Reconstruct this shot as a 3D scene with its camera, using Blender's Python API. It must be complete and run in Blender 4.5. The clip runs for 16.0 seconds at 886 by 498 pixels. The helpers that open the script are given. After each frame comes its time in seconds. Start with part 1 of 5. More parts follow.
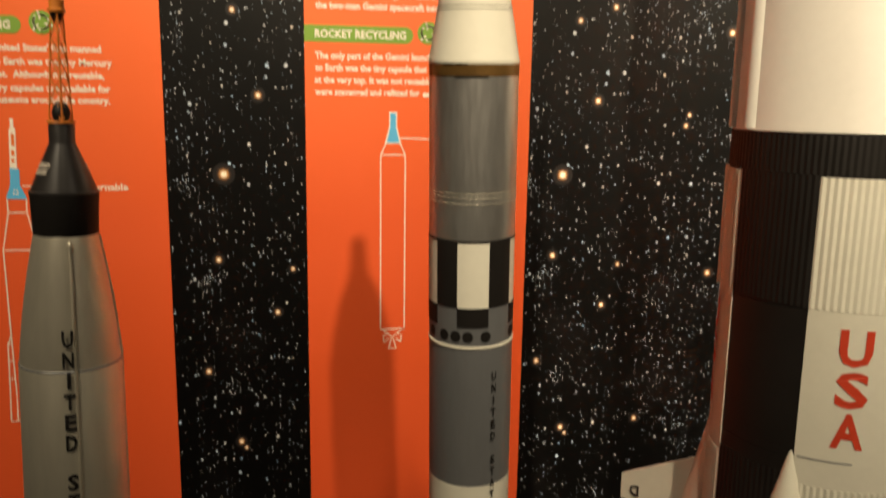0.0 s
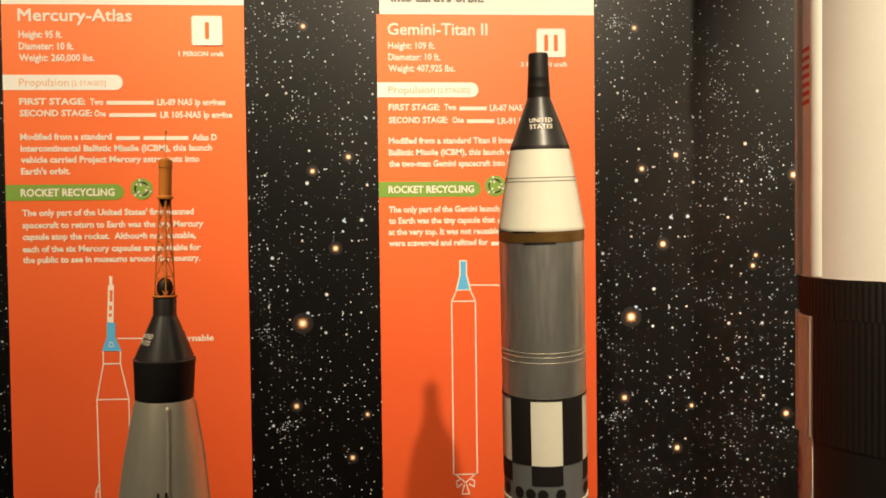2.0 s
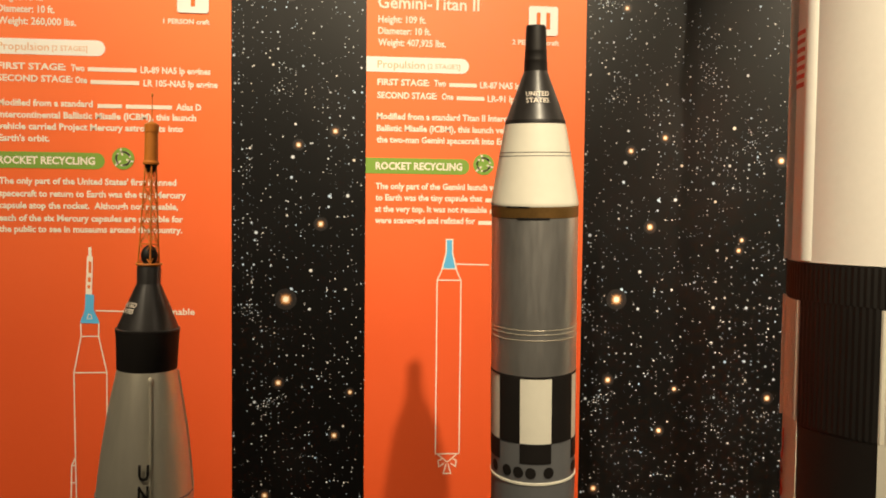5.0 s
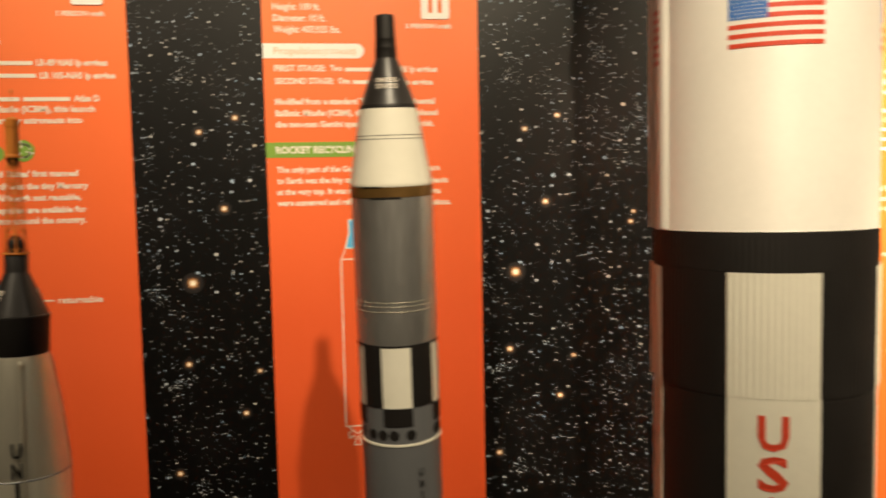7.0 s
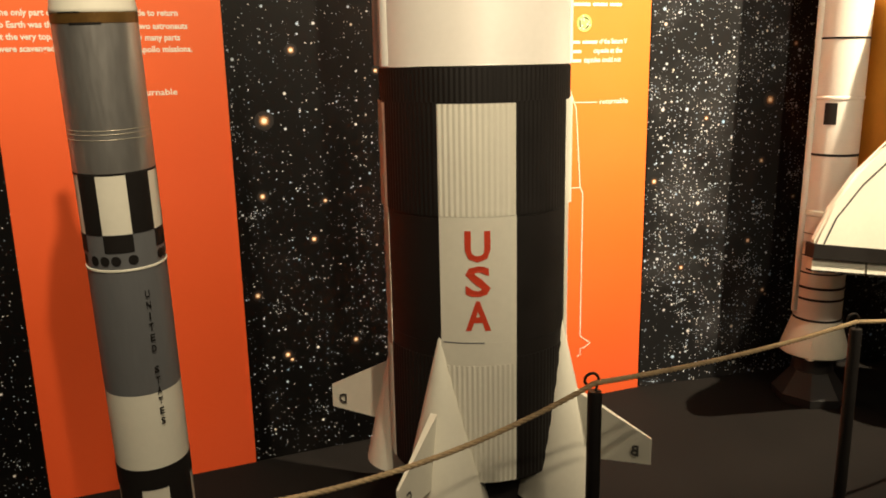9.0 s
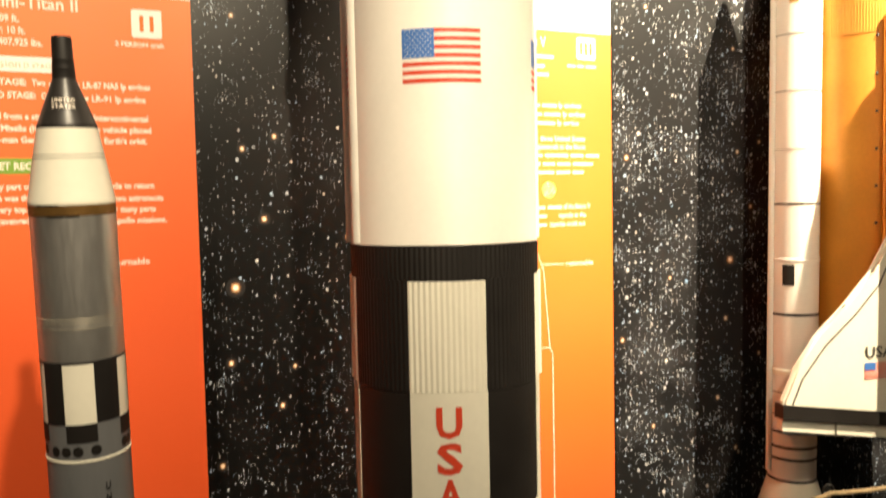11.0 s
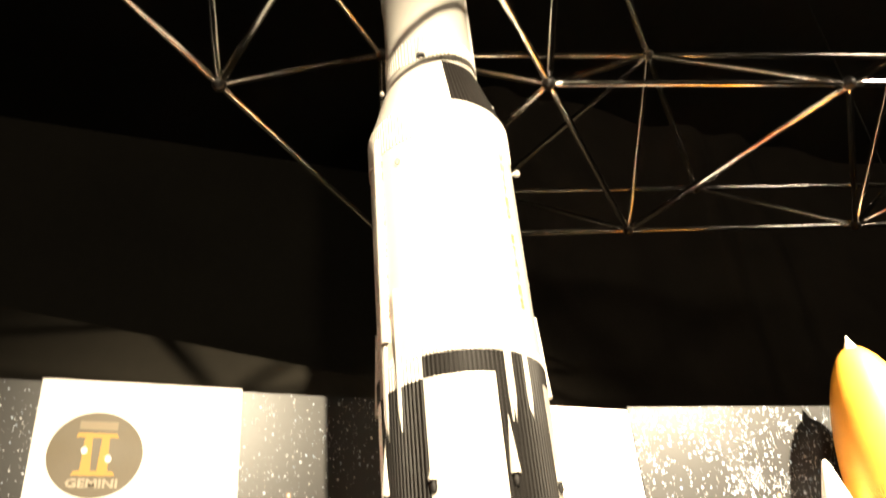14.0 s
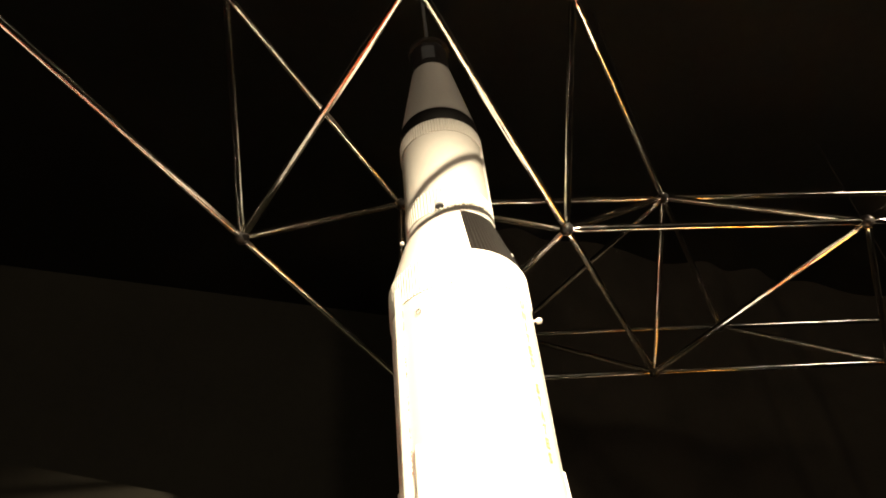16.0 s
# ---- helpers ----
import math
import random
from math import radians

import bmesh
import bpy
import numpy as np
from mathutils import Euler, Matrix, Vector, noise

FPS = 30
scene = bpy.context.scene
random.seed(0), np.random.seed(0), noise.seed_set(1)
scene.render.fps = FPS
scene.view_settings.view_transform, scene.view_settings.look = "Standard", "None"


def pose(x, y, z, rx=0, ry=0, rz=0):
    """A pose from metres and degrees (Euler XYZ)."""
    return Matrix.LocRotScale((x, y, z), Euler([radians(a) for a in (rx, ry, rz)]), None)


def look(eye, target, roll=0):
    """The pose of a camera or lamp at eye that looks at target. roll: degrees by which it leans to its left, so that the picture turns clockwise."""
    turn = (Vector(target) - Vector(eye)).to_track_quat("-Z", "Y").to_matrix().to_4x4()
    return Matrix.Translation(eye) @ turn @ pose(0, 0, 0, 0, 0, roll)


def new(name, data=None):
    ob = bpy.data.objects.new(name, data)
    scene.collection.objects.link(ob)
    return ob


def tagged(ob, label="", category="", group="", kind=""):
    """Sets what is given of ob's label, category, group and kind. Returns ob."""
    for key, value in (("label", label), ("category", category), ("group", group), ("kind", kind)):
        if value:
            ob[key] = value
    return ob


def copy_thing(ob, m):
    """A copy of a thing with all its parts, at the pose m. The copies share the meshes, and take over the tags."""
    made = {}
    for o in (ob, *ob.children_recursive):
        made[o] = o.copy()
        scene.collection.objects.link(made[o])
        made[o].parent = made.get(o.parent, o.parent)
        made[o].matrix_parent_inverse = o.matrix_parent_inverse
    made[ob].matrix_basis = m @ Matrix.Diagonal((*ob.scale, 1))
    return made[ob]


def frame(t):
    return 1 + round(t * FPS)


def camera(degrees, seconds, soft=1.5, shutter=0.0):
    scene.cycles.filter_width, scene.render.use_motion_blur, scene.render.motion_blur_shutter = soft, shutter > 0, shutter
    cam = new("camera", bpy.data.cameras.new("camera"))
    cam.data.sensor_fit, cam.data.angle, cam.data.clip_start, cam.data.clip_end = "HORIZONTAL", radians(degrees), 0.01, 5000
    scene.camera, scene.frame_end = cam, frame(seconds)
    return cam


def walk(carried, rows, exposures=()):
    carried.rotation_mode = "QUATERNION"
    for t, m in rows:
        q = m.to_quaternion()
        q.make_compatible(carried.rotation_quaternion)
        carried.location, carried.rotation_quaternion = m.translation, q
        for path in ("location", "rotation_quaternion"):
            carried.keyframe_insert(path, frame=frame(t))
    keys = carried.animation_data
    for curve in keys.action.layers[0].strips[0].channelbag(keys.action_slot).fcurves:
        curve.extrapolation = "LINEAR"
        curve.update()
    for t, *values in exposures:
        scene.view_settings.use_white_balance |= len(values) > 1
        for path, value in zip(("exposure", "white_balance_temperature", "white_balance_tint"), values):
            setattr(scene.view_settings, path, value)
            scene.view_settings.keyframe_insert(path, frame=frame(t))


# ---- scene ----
cam = camera(58.0, 16.0, soft=1.8, shutter=0.5)
PATH = [
    (0, (0.0273, 0.0591, 1.4849), (0.2549, 1.5570, 1.2093), 0.90),
    (0.5, (0.0172, 0.0319, 1.5232), (0.2306, 1.5510, 1.3872), -0.09),
    (1, (0.0105, 0.0125, 1.5458), (0.1637, 1.5443, 1.5064), -0.77),
    (1.5, (0.0056, 0.0074, 1.5457), (0.1093, 1.5433, 1.5056), -0.69),
    (2, (0.0127, 0.0090, 1.5461), (0.1154, 1.5451, 1.5065), -0.69),
    (2.5, (0.0263, 0.0122, 1.5476), (0.1226, 1.5486, 1.5075), -0.65),
    (3, (0.0362, 0.0222, 1.5482), (0.1279, 1.5590, 1.5091), -0.49),
    (3.5, (0.0398, 0.0284, 1.5464), (0.1321, 1.5651, 1.5054), -0.35),
    (6, (-0.0294, 0.0302, 1.5236), (0.1451, 1.5569, 1.4221), 0.76),
    (6.5, (0.0158, 0.0112, 1.5290), (0.1864, 1.5374, 1.4148), -0.10),
    (7, (0.1495, -0.0640, 1.5310), (0.3608, 1.4575, 1.4205), -1.22),
    (7.5, (0.2889, -0.1652, 1.5057), (0.6631, 1.3203, 1.3486), -0.54),
    (8, (0.3075, -0.2137, 1.4668), (0.7863, 1.2230, 1.1869), -0.94),
    (8.2, (0.2897, -0.2124, 1.4485), (0.8051, 1.1961, 1.0987), -1.31),
    (10.3, (0.2541, -0.2100, 1.4748), (0.8514, 1.1804, 1.1889), -0.81),
    (10.5, (0.2574, -0.2102, 1.4879), (0.8654, 1.1844, 1.2495), -0.86),
    (11, (0.2607, -0.2122, 1.5289), (0.8919, 1.1899, 1.4431), -1.21),
    (11.5, (0.2630, -0.2180, 1.5632), (0.8932, 1.1866, 1.6025), -1.58),
    (12, (0.2655, -0.2258, 1.6063), (0.8898, 1.1706, 1.7856), -1.78),
    (12.5, (0.2602, -0.2467, 1.6513), (0.8701, 1.1299, 1.9751), -2.18),
    (13, (0.2514, -0.2587, 1.6989), (0.8349, 1.0745, 2.2028), -2.99),
    (13.5, (0.2519, -0.2788, 1.7441), (0.8007, 0.9992, 2.4054), -4.58),
    (14, (0.2444, -0.2978, 1.7857), (0.7662, 0.9132, 2.5813), -5.47),
    (14.5, (0.2374, -0.3093, 1.8008), (0.7330, 0.8412, 2.6965), -5.85),
    (15, (0.2336, -0.3052, 1.8156), (0.7155, 0.8035, 2.7696), -6.16),
    (15.5, (0.2332, -0.3063, 1.8312), (0.7019, 0.7807, 2.8164), -6.39),
    (16, (0.2401, -0.3014, 1.8245), (0.6921, 0.7696, 2.8346), -6.40),
]
EXPOSURES = [(0.0, 0.02), (0.5, 0.12), (1.5, 0.22), (3.5, 0.2), (6.0, 0.14), (6.5, 0.08), (7.0, -0.06), (8.0, -0.12), (10.5, 0.05), (11.0, 0.27), (11.5, 0.38), (12.0, 0.52), (12.5, 0.64), (13.5, 1.05), (14.5, 1.2), (16.0, 1.2)]
walk(cam, [(t, look(eye, target, roll)) for t, eye, target, roll in PATH], EXPOSURES)

FLOOR = 0.28      # height of the carpet on which everything stands
WALL_Y = 2.082    # face of the star wall
WALL_TOP = 2.735

# ---- light ----
world = bpy.data.worlds.new("dark_hall")
world.use_nodes = True
world.node_tree.nodes["Background"].inputs[0].default_value = (0.9, 0.75, 0.6, 1)
world.node_tree.nodes["Background"].inputs[1].default_value = 0.004
scene.world = world


def spot(name, eye, target, watts, degrees, blend, size, colour=(1.0, 0.83, 0.57)):
    data = bpy.data.lights.new(name, "SPOT")
    data.energy, data.spot_size, data.spot_blend, data.shadow_soft_size, data.color = watts, radians(degrees), blend, size, colour
    ob = new(name, data)
    ob.matrix_world = look(eye, target)
    return ob


spot("spot_lamp", (0.69, -1.77, 4.17), (1.00, 1.6, 2.40), 1060, 51, 1.0, 0.05)
spot("spot_lamp", (3.0, 0.0, 4.16), (2.38, 1.9, 1.85), 2100, 52, 0.5, 0.03)
# Assumed fill on the left banner, set where its reflection clears the wall.
spot("spot_lamp", (-1.90, -1.2, 4.95), (-0.92, 2.0, 1.54), 990, 34, 0.8, 0.10)
spot("spot_lamp", (2.0, -2.2, 4.2), (1.62, 1.50, 0.88), 200, 34, 1.0, 0.06)
# Added steep fill for the grey rocket's foot; no known fixture stands here.
spot("spot_lamp", (0.25, -0.5, 4.2), (0.27, 1.30, 0.50), 430, 22, 0.9, 0.06)
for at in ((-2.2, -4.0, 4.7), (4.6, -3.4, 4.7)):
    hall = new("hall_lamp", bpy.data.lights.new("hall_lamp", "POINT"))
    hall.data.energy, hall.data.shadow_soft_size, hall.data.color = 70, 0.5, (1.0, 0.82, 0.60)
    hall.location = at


# ---- materials ----
def shader(name, colour, rough=0.5, metal=0.0, spec=0.5, vary=0.12, scale=6.0, bump=0.0, bump_scale=200.0, coat=0.0, stretch=(1, 1, 1)):
    """Painted or bare surface: base colour with broad and fine variation, uneven gloss and a fine relief."""
    m = bpy.data.materials.new(name)
    m.use_nodes = True
    nt = m.node_tree
    b = nt.nodes["Principled BSDF"]
    n = nt.nodes.new
    tc = n("ShaderNodeTexCoord")
    mp = n("ShaderNodeMapping")
    mp.inputs["Scale"].default_value = stretch
    nt.links.new(tc.outputs["Object"], mp.inputs[0])
    big, fine = n("ShaderNodeTexNoise"), n("ShaderNodeTexNoise")
    big.inputs["Scale"].default_value, big.inputs["Detail"].default_value = scale, 5
    fine.inputs["Scale"].default_value, fine.inputs["Detail"].default_value = scale * 14, 3
    for t in (big, fine):
        nt.links.new(mp.outputs[0], t.inputs["Vector"])
    add = n("ShaderNodeMath")
    add.operation = "MULTIPLY_ADD"
    nt.links.new(fine.outputs[0], add.inputs[0])
    add.inputs[1].default_value = 0.45
    nt.links.new(big.outputs[0], add.inputs[2])
    ramp = n("ShaderNodeMapRange")
    nt.links.new(add.outputs[0], ramp.inputs[0])
    ramp.inputs[1].default_value, ramp.inputs[2].default_value = 0.45, 1.0
    ramp.inputs[3].default_value, ramp.inputs[4].default_value = 1 - vary, 1 + vary * 0.6
    mul = n("ShaderNodeVectorMath")
    mul.operation = "SCALE"
    mul.inputs[0].default_value = colour
    nt.links.new(ramp.outputs[0], mul.inputs["Scale"])
    nt.links.new(mul.outputs[0], b.inputs["Base Color"])
    rr = n("ShaderNodeMapRange")
    nt.links.new(add.outputs[0], rr.inputs[0])
    rr.inputs[1].default_value, rr.inputs[2].default_value = 0.4, 1.0
    rr.inputs[3].default_value, rr.inputs[4].default_value = max(rough - 0.07, 0.02), min(rough + 0.09, 1)
    nt.links.new(rr.outputs[0], b.inputs["Roughness"])
    b.inputs["Metallic"].default_value = metal
    b.inputs["Specular IOR Level"].default_value = spec
    b.inputs["Coat Weight"].default_value = coat
    if bump:
        g, bp = n("ShaderNodeTexNoise"), n("ShaderNodeBump")
        g.inputs["Scale"].default_value, g.inputs["Detail"].default_value = bump_scale, 4
        nt.links.new(mp.outputs[0], g.inputs["Vector"])
        nt.links.new(g.outputs[0], bp.inputs["Height"])
        bp.inputs["Strength"].default_value, bp.inputs["Distance"].default_value = bump, 0.002
        nt.links.new(bp.outputs[0], b.inputs["Normal"])
    return m


def star_print(name, least=0.19, most=0.70, swell=1.0, dim=0.18, base_lift=0.032, tint=(1.0, 0.80, 0.80), rough=0.32, spec=0.55):
    """Glossy laminated photograph of a star field; its sheets repeat every 0.861 m."""
    m = bpy.data.materials.new(name)
    m.use_nodes = True
    nt = m.node_tree
    b = nt.nodes["Principled BSDF"]
    n, link = nt.nodes.new, nt.links.new

    def math_node(op, a, c=None, d=None):
        k = n("ShaderNodeMath")
        k.operation = op
        for slot, v in zip(k.inputs, (a, c, d)):
            if v is None:
                continue
            if isinstance(v, (int, float)):
                slot.default_value = v
            else:
                link(v, slot)
        return k.outputs[0]

    tc, sep, com = n("ShaderNodeTexCoord"), n("ShaderNodeSeparateXYZ"), n("ShaderNodeCombineXYZ")
    link(tc.outputs["Object"], sep.inputs[0])
    link(math_node("FLOORED_MODULO", math_node("ADD", sep.outputs[0], 20.1), 0.861), com.inputs[0])
    link(sep.outputs[2], com.inputs[1])
    cloud = n("ShaderNodeTexNoise")
    cloud.inputs["Scale"].default_value, cloud.inputs["Detail"].default_value = 3.2, 6
    link(com.outputs[0], cloud.inputs["Vector"])
    dense = n("ShaderNodeMapRange")
    link(cloud.outputs[0], dense.inputs[0])
    dense.inputs[1].default_value, dense.inputs[2].default_value = 0.36, 0.66
    dense.inputs[3].default_value, dense.inputs[4].default_value = least, most
    rich = dense.outputs[0]
    dust = n("ShaderNodeTexNoise")
    dust.inputs["Scale"].default_value, dust.inputs["Detail"].default_value = 7.5, 3
    link(com.outputs[0], dust.inputs["Vector"])
    heap = n("ShaderNodeMapRange")
    link(dust.outputs[0], heap.inputs[0])
    heap.inputs[1].default_value, heap.inputs[2].default_value = 0.60, 0.74
    heap.inputs[3].default_value, heap.inputs[4].default_value = 0.0, 0.9
    total = None
    for cells, small, large, keep, power, warm, cool in ((92.0, 0.12, 0.30, 0.50, 2.2, 0.12, 0.56), (48.0, 0.09, 0.25, 0.60, 2.6, 0.2, 0.52), (21.0, 0.05, 0.165, 0.72, 3.0, 0.4, 0.42), (150.0, 0.26, 0.46, 0.0, 2.0, 0.05, 0.58)):
        v = n("ShaderNodeTexVoronoi")
        v.voronoi_dimensions = "2D"
        v.inputs["Scale"].default_value = cells
        link(com.outputs[0], v.inputs["Vector"])
        rgb = n("ShaderNodeSeparateColor")
        link(v.outputs["Color"], rgb.inputs[0])
        there = math_node("LESS_THAN", rgb.outputs[0], math_node("MULTIPLY", rich, keep) if keep else heap.outputs[0])
        size = math_node("MULTIPLY_ADD", math_node("POWER", rgb.outputs[1], power), (large - small) * swell, small * swell)
        spot_value = math_node("SUBTRACT", 1.0, math_node("DIVIDE", v.outputs["Distance"], size))
        soft = n("ShaderNodeMapRange")
        soft.interpolation_type = "SMOOTHSTEP"
        link(spot_value, soft.inputs[0])
        soft.inputs[1].default_value, soft.inputs[2].default_value = 0.0, 0.7
        light = math_node("MULTIPLY", soft.outputs[0], there)
        light = math_node("MULTIPLY", light, math_node("MULTIPLY_ADD", rgb.outputs[1], 0.92 - dim, dim))
        tone = n("ShaderNodeMix")
        tone.data_type = "RGBA"
        link(math_node("MULTIPLY", rgb.outputs[2], 1.0), tone.inputs["Factor"])
        tone.inputs["A"].default_value = (1.0, 1 - 0.35 * warm, 1 - 0.7 * warm, 1)
        tone.inputs["B"].default_value = (cool, 0.45 + 0.52 * cool, 1.0, 1)
        part_colour = n("ShaderNodeVectorMath")
        part_colour.operation = "SCALE"
        link(tone.outputs["Result"], part_colour.inputs[0])
        link(light, part_colour.inputs["Scale"])
        if total is None:
            total = part_colour.outputs[0]
        else:
            s = n("ShaderNodeVectorMath")
            s.operation = "MAXIMUM"
            link(total, s.inputs[0])
            link(part_colour.outputs[0], s.inputs[1])
            total = s.outputs[0]
    # Cloudy base tone; on the side wall its high value also paints lamp sheen.
    haze = n("ShaderNodeMapRange")
    link(cloud.outputs[0], haze.inputs[0])
    haze.inputs[1].default_value, haze.inputs[2].default_value = 0.5, 0.85
    haze.inputs[3].default_value, haze.inputs[4].default_value = base_lift * 0.14, base_lift
    base = n("ShaderNodeVectorMath")
    base.operation = "SCALE"
    base.inputs[0].default_value = tint
    link(haze.outputs[0], base.inputs["Scale"])
    last = n("ShaderNodeVectorMath")
    link(base.outputs[0], last.inputs[0])
    link(total, last.inputs[1])
    link(last.outputs[0], b.inputs["Base Color"])
    b.inputs["Roughness"].default_value = rough
    b.inputs["Specular IOR Level"].default_value = spec
    g, bp = n("ShaderNodeTexNoise"), n("ShaderNodeBump")
    g.inputs["Scale"].default_value = 260
    link(tc.outputs["Object"], g.inputs["Vector"])
    link(g.outputs[0], bp.inputs["Height"])
    bp.inputs["Strength"].default_value, bp.inputs["Distance"].default_value = 0.12, 0.001
    link(bp.outputs[0], b.inputs["Normal"])
    return m


def fade_print(name, stops, low, high, rough=0.5):
    """Printed panel whose ink runs from one colour to another with the height."""
    m = shader(name, (1, 1, 1), rough, vary=0.03, scale=3, bump=0.08, bump_scale=300)
    nt = m.node_tree
    n, link = nt.nodes.new, nt.links.new
    b = nt.nodes["Principled BSDF"]
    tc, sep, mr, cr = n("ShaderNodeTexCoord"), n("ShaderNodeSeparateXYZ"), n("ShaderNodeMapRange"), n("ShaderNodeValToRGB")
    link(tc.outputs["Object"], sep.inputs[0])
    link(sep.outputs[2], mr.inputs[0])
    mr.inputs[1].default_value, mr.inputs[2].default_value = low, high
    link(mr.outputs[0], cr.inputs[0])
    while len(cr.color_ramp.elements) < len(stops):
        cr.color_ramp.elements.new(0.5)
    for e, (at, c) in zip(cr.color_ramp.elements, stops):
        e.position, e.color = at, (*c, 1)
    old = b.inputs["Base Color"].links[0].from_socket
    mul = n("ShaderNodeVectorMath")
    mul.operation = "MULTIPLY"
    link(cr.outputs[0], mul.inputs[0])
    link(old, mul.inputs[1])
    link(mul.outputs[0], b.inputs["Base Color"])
    return m


def star_glow(name):
    """Ink of one large printed star: a bright core that falls off into the dark sheet."""
    m = bpy.data.materials.new(name)
    m.use_nodes = True
    nt = m.node_tree
    n, link = nt.nodes.new, nt.links.new
    b = nt.nodes["Principled BSDF"]
    uv, ln, cr = n("ShaderNodeUVMap"), n("ShaderNodeVectorMath"), n("ShaderNodeValToRGB")
    uv.uv_map = "UVMap"
    ln.operation = "LENGTH"
    link(uv.outputs[0], ln.inputs[0])
    parts, uu, vv, gap, ray, core, least = n("ShaderNodeSeparateXYZ"), n("ShaderNodeMath"), n("ShaderNodeMath"), n("ShaderNodeMath"), n("ShaderNodeMath"), n("ShaderNodeMath"), n("ShaderNodeMath")
    link(uv.outputs[0], parts.inputs[0])
    for node, side in ((uu, 0), (vv, 1)):
        node.operation = "MULTIPLY"
        link(parts.outputs[side], node.inputs[0])
        link(parts.outputs[side], node.inputs[1])
    gap.operation = "SUBTRACT"
    link(uu.outputs[0], gap.inputs[0])
    link(vv.outputs[0], gap.inputs[1])
    size = n("ShaderNodeMath")
    size.operation = "ABSOLUTE"
    link(gap.outputs[0], size.inputs[0])
    # four thin diagonal rays leave a round core
    ray.operation = "MULTIPLY_ADD"
    link(size.outputs[0], ray.inputs[0])
    ray.inputs[1].default_value = 9.0
    link(ln.outputs["Value"], ray.inputs[2])
    core.operation = "MULTIPLY"
    link(ln.outputs["Value"], core.inputs[0])
    core.inputs[1].default_value = 1.5
    least.operation = "MINIMUM"
    link(ray.outputs[0], least.inputs[0])
    link(core.outputs[0], least.inputs[1])
    link(least.outputs[0], cr.inputs[0])
    e = cr.color_ramp.elements
    e[0].position, e[0].color = 0.25, (0.95, 0.85, 0.68, 1)
    e[1].position, e[1].color = 1.0, (0.012, 0.01, 0.01, 1)
    k = e.new(0.5)
    k.color = (0.5, 0.24, 0.08, 1)
    k = e.new(0.75)
    k.color = (0.08, 0.04, 0.025, 1)
    link(cr.outputs[0], b.inputs["Base Color"])
    b.inputs["Roughness"].default_value = 0.42
    return m


STAR_WALL = star_print("star_photo_laminate", 0.20, 0.68, 0.80, 0.14, 0.007, rough=0.36, spec=0.38)
# Lifted base and stronger stars here stand in partly for lamp sheen.
MILKY_WALL = star_print("dense_star_photo_laminate", 0.24, 1.0, 1.16, 0.38, 0.062, (0.95, 0.94, 1.0), 0.44, 0.28)
STAR_GLOW = star_glow("large_star_ink")
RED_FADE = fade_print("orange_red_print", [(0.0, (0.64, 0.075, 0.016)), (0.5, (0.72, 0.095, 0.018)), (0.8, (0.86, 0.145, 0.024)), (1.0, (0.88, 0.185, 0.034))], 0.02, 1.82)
# Printed fade; stops above 0.62 are dulled to offset the lamp bleaching them.
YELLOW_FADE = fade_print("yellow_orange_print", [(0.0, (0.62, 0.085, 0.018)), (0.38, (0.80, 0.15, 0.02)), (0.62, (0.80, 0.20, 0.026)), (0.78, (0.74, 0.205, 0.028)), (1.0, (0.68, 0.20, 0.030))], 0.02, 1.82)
SHEET_WHITE = shader("white_print", (0.82, 0.80, 0.76), 0.55, spec=0.3, vary=0.03)
INK_WHITE = shader("white_ink", (0.80, 0.72, 0.62), 0.55, spec=0.3, vary=0.04)
INK_DULL = shader("dull_beige_ink", (0.26, 0.21, 0.14), 0.55, spec=0.3, vary=0.08)
INK_TAN = shader("pale_orange_ink", (0.76, 0.40, 0.20), 0.55, spec=0.3, vary=0.05)
INK_PALE = shader("pale_beige_ink", (0.42, 0.36, 0.27), 0.55, spec=0.3, vary=0.06)
INK_GREEN = shader("green_ink", (0.19, 0.33, 0.05), 0.55, spec=0.3, vary=0.05)
INK_LIME = shader("pale_green_ink", (0.42, 0.55, 0.16), 0.55, spec=0.3, vary=0.05)
INK_ORANGE = shader("orange_ink", (0.74, 0.15, 0.02), 0.55, spec=0.3, vary=0.05)
INK_GREY = shader("grey_ink", (0.16, 0.155, 0.155), 0.55, spec=0.3, vary=0.05)
INK_BLUE = shader("sky_blue_ink", (0.10, 0.42, 0.72), 0.55, spec=0.3, vary=0.05)
INK_GOLD = shader("gold_ink", (0.48, 0.28, 0.06), 0.55, spec=0.3, vary=0.05)
# Lifted above the emblem's own dark tone to carry the bloom over it.
EMBLEM = shader("dark_emblem_ink", (0.115, 0.090, 0.052), 0.55, vary=0.15, scale=9)
CREAM = shader("cream_white_paint", (0.76, 0.73, 0.62), 0.33, vary=0.06, scale=5, bump=0.05, bump_scale=90, coat=0.15)
WHITE = shader("white_model_paint", (0.80, 0.76, 0.70), 0.36, vary=0.05, scale=5, bump=0.05, bump_scale=90, coat=0.1)
BLACK = shader("satin_black_paint", (0.011, 0.009, 0.008), 0.54, spec=0.34, vary=0.3, scale=8, bump=0.05, bump_scale=120)
MATT_BLACK = shader("matt_black_paint", (0.014, 0.012, 0.012), 0.6, vary=0.3, scale=8, bump=0.1)
CAPSULE = shader("dark_grey_capsule_paint", (0.026, 0.023, 0.022), 0.36, vary=0.25, scale=10, bump=0.05)
SILVER = shader("satin_silver_paint", (0.76, 0.71, 0.58), 0.40, metal=0.72, vary=0.10, scale=9, stretch=(1, 1, 0.15), bump=0.03)
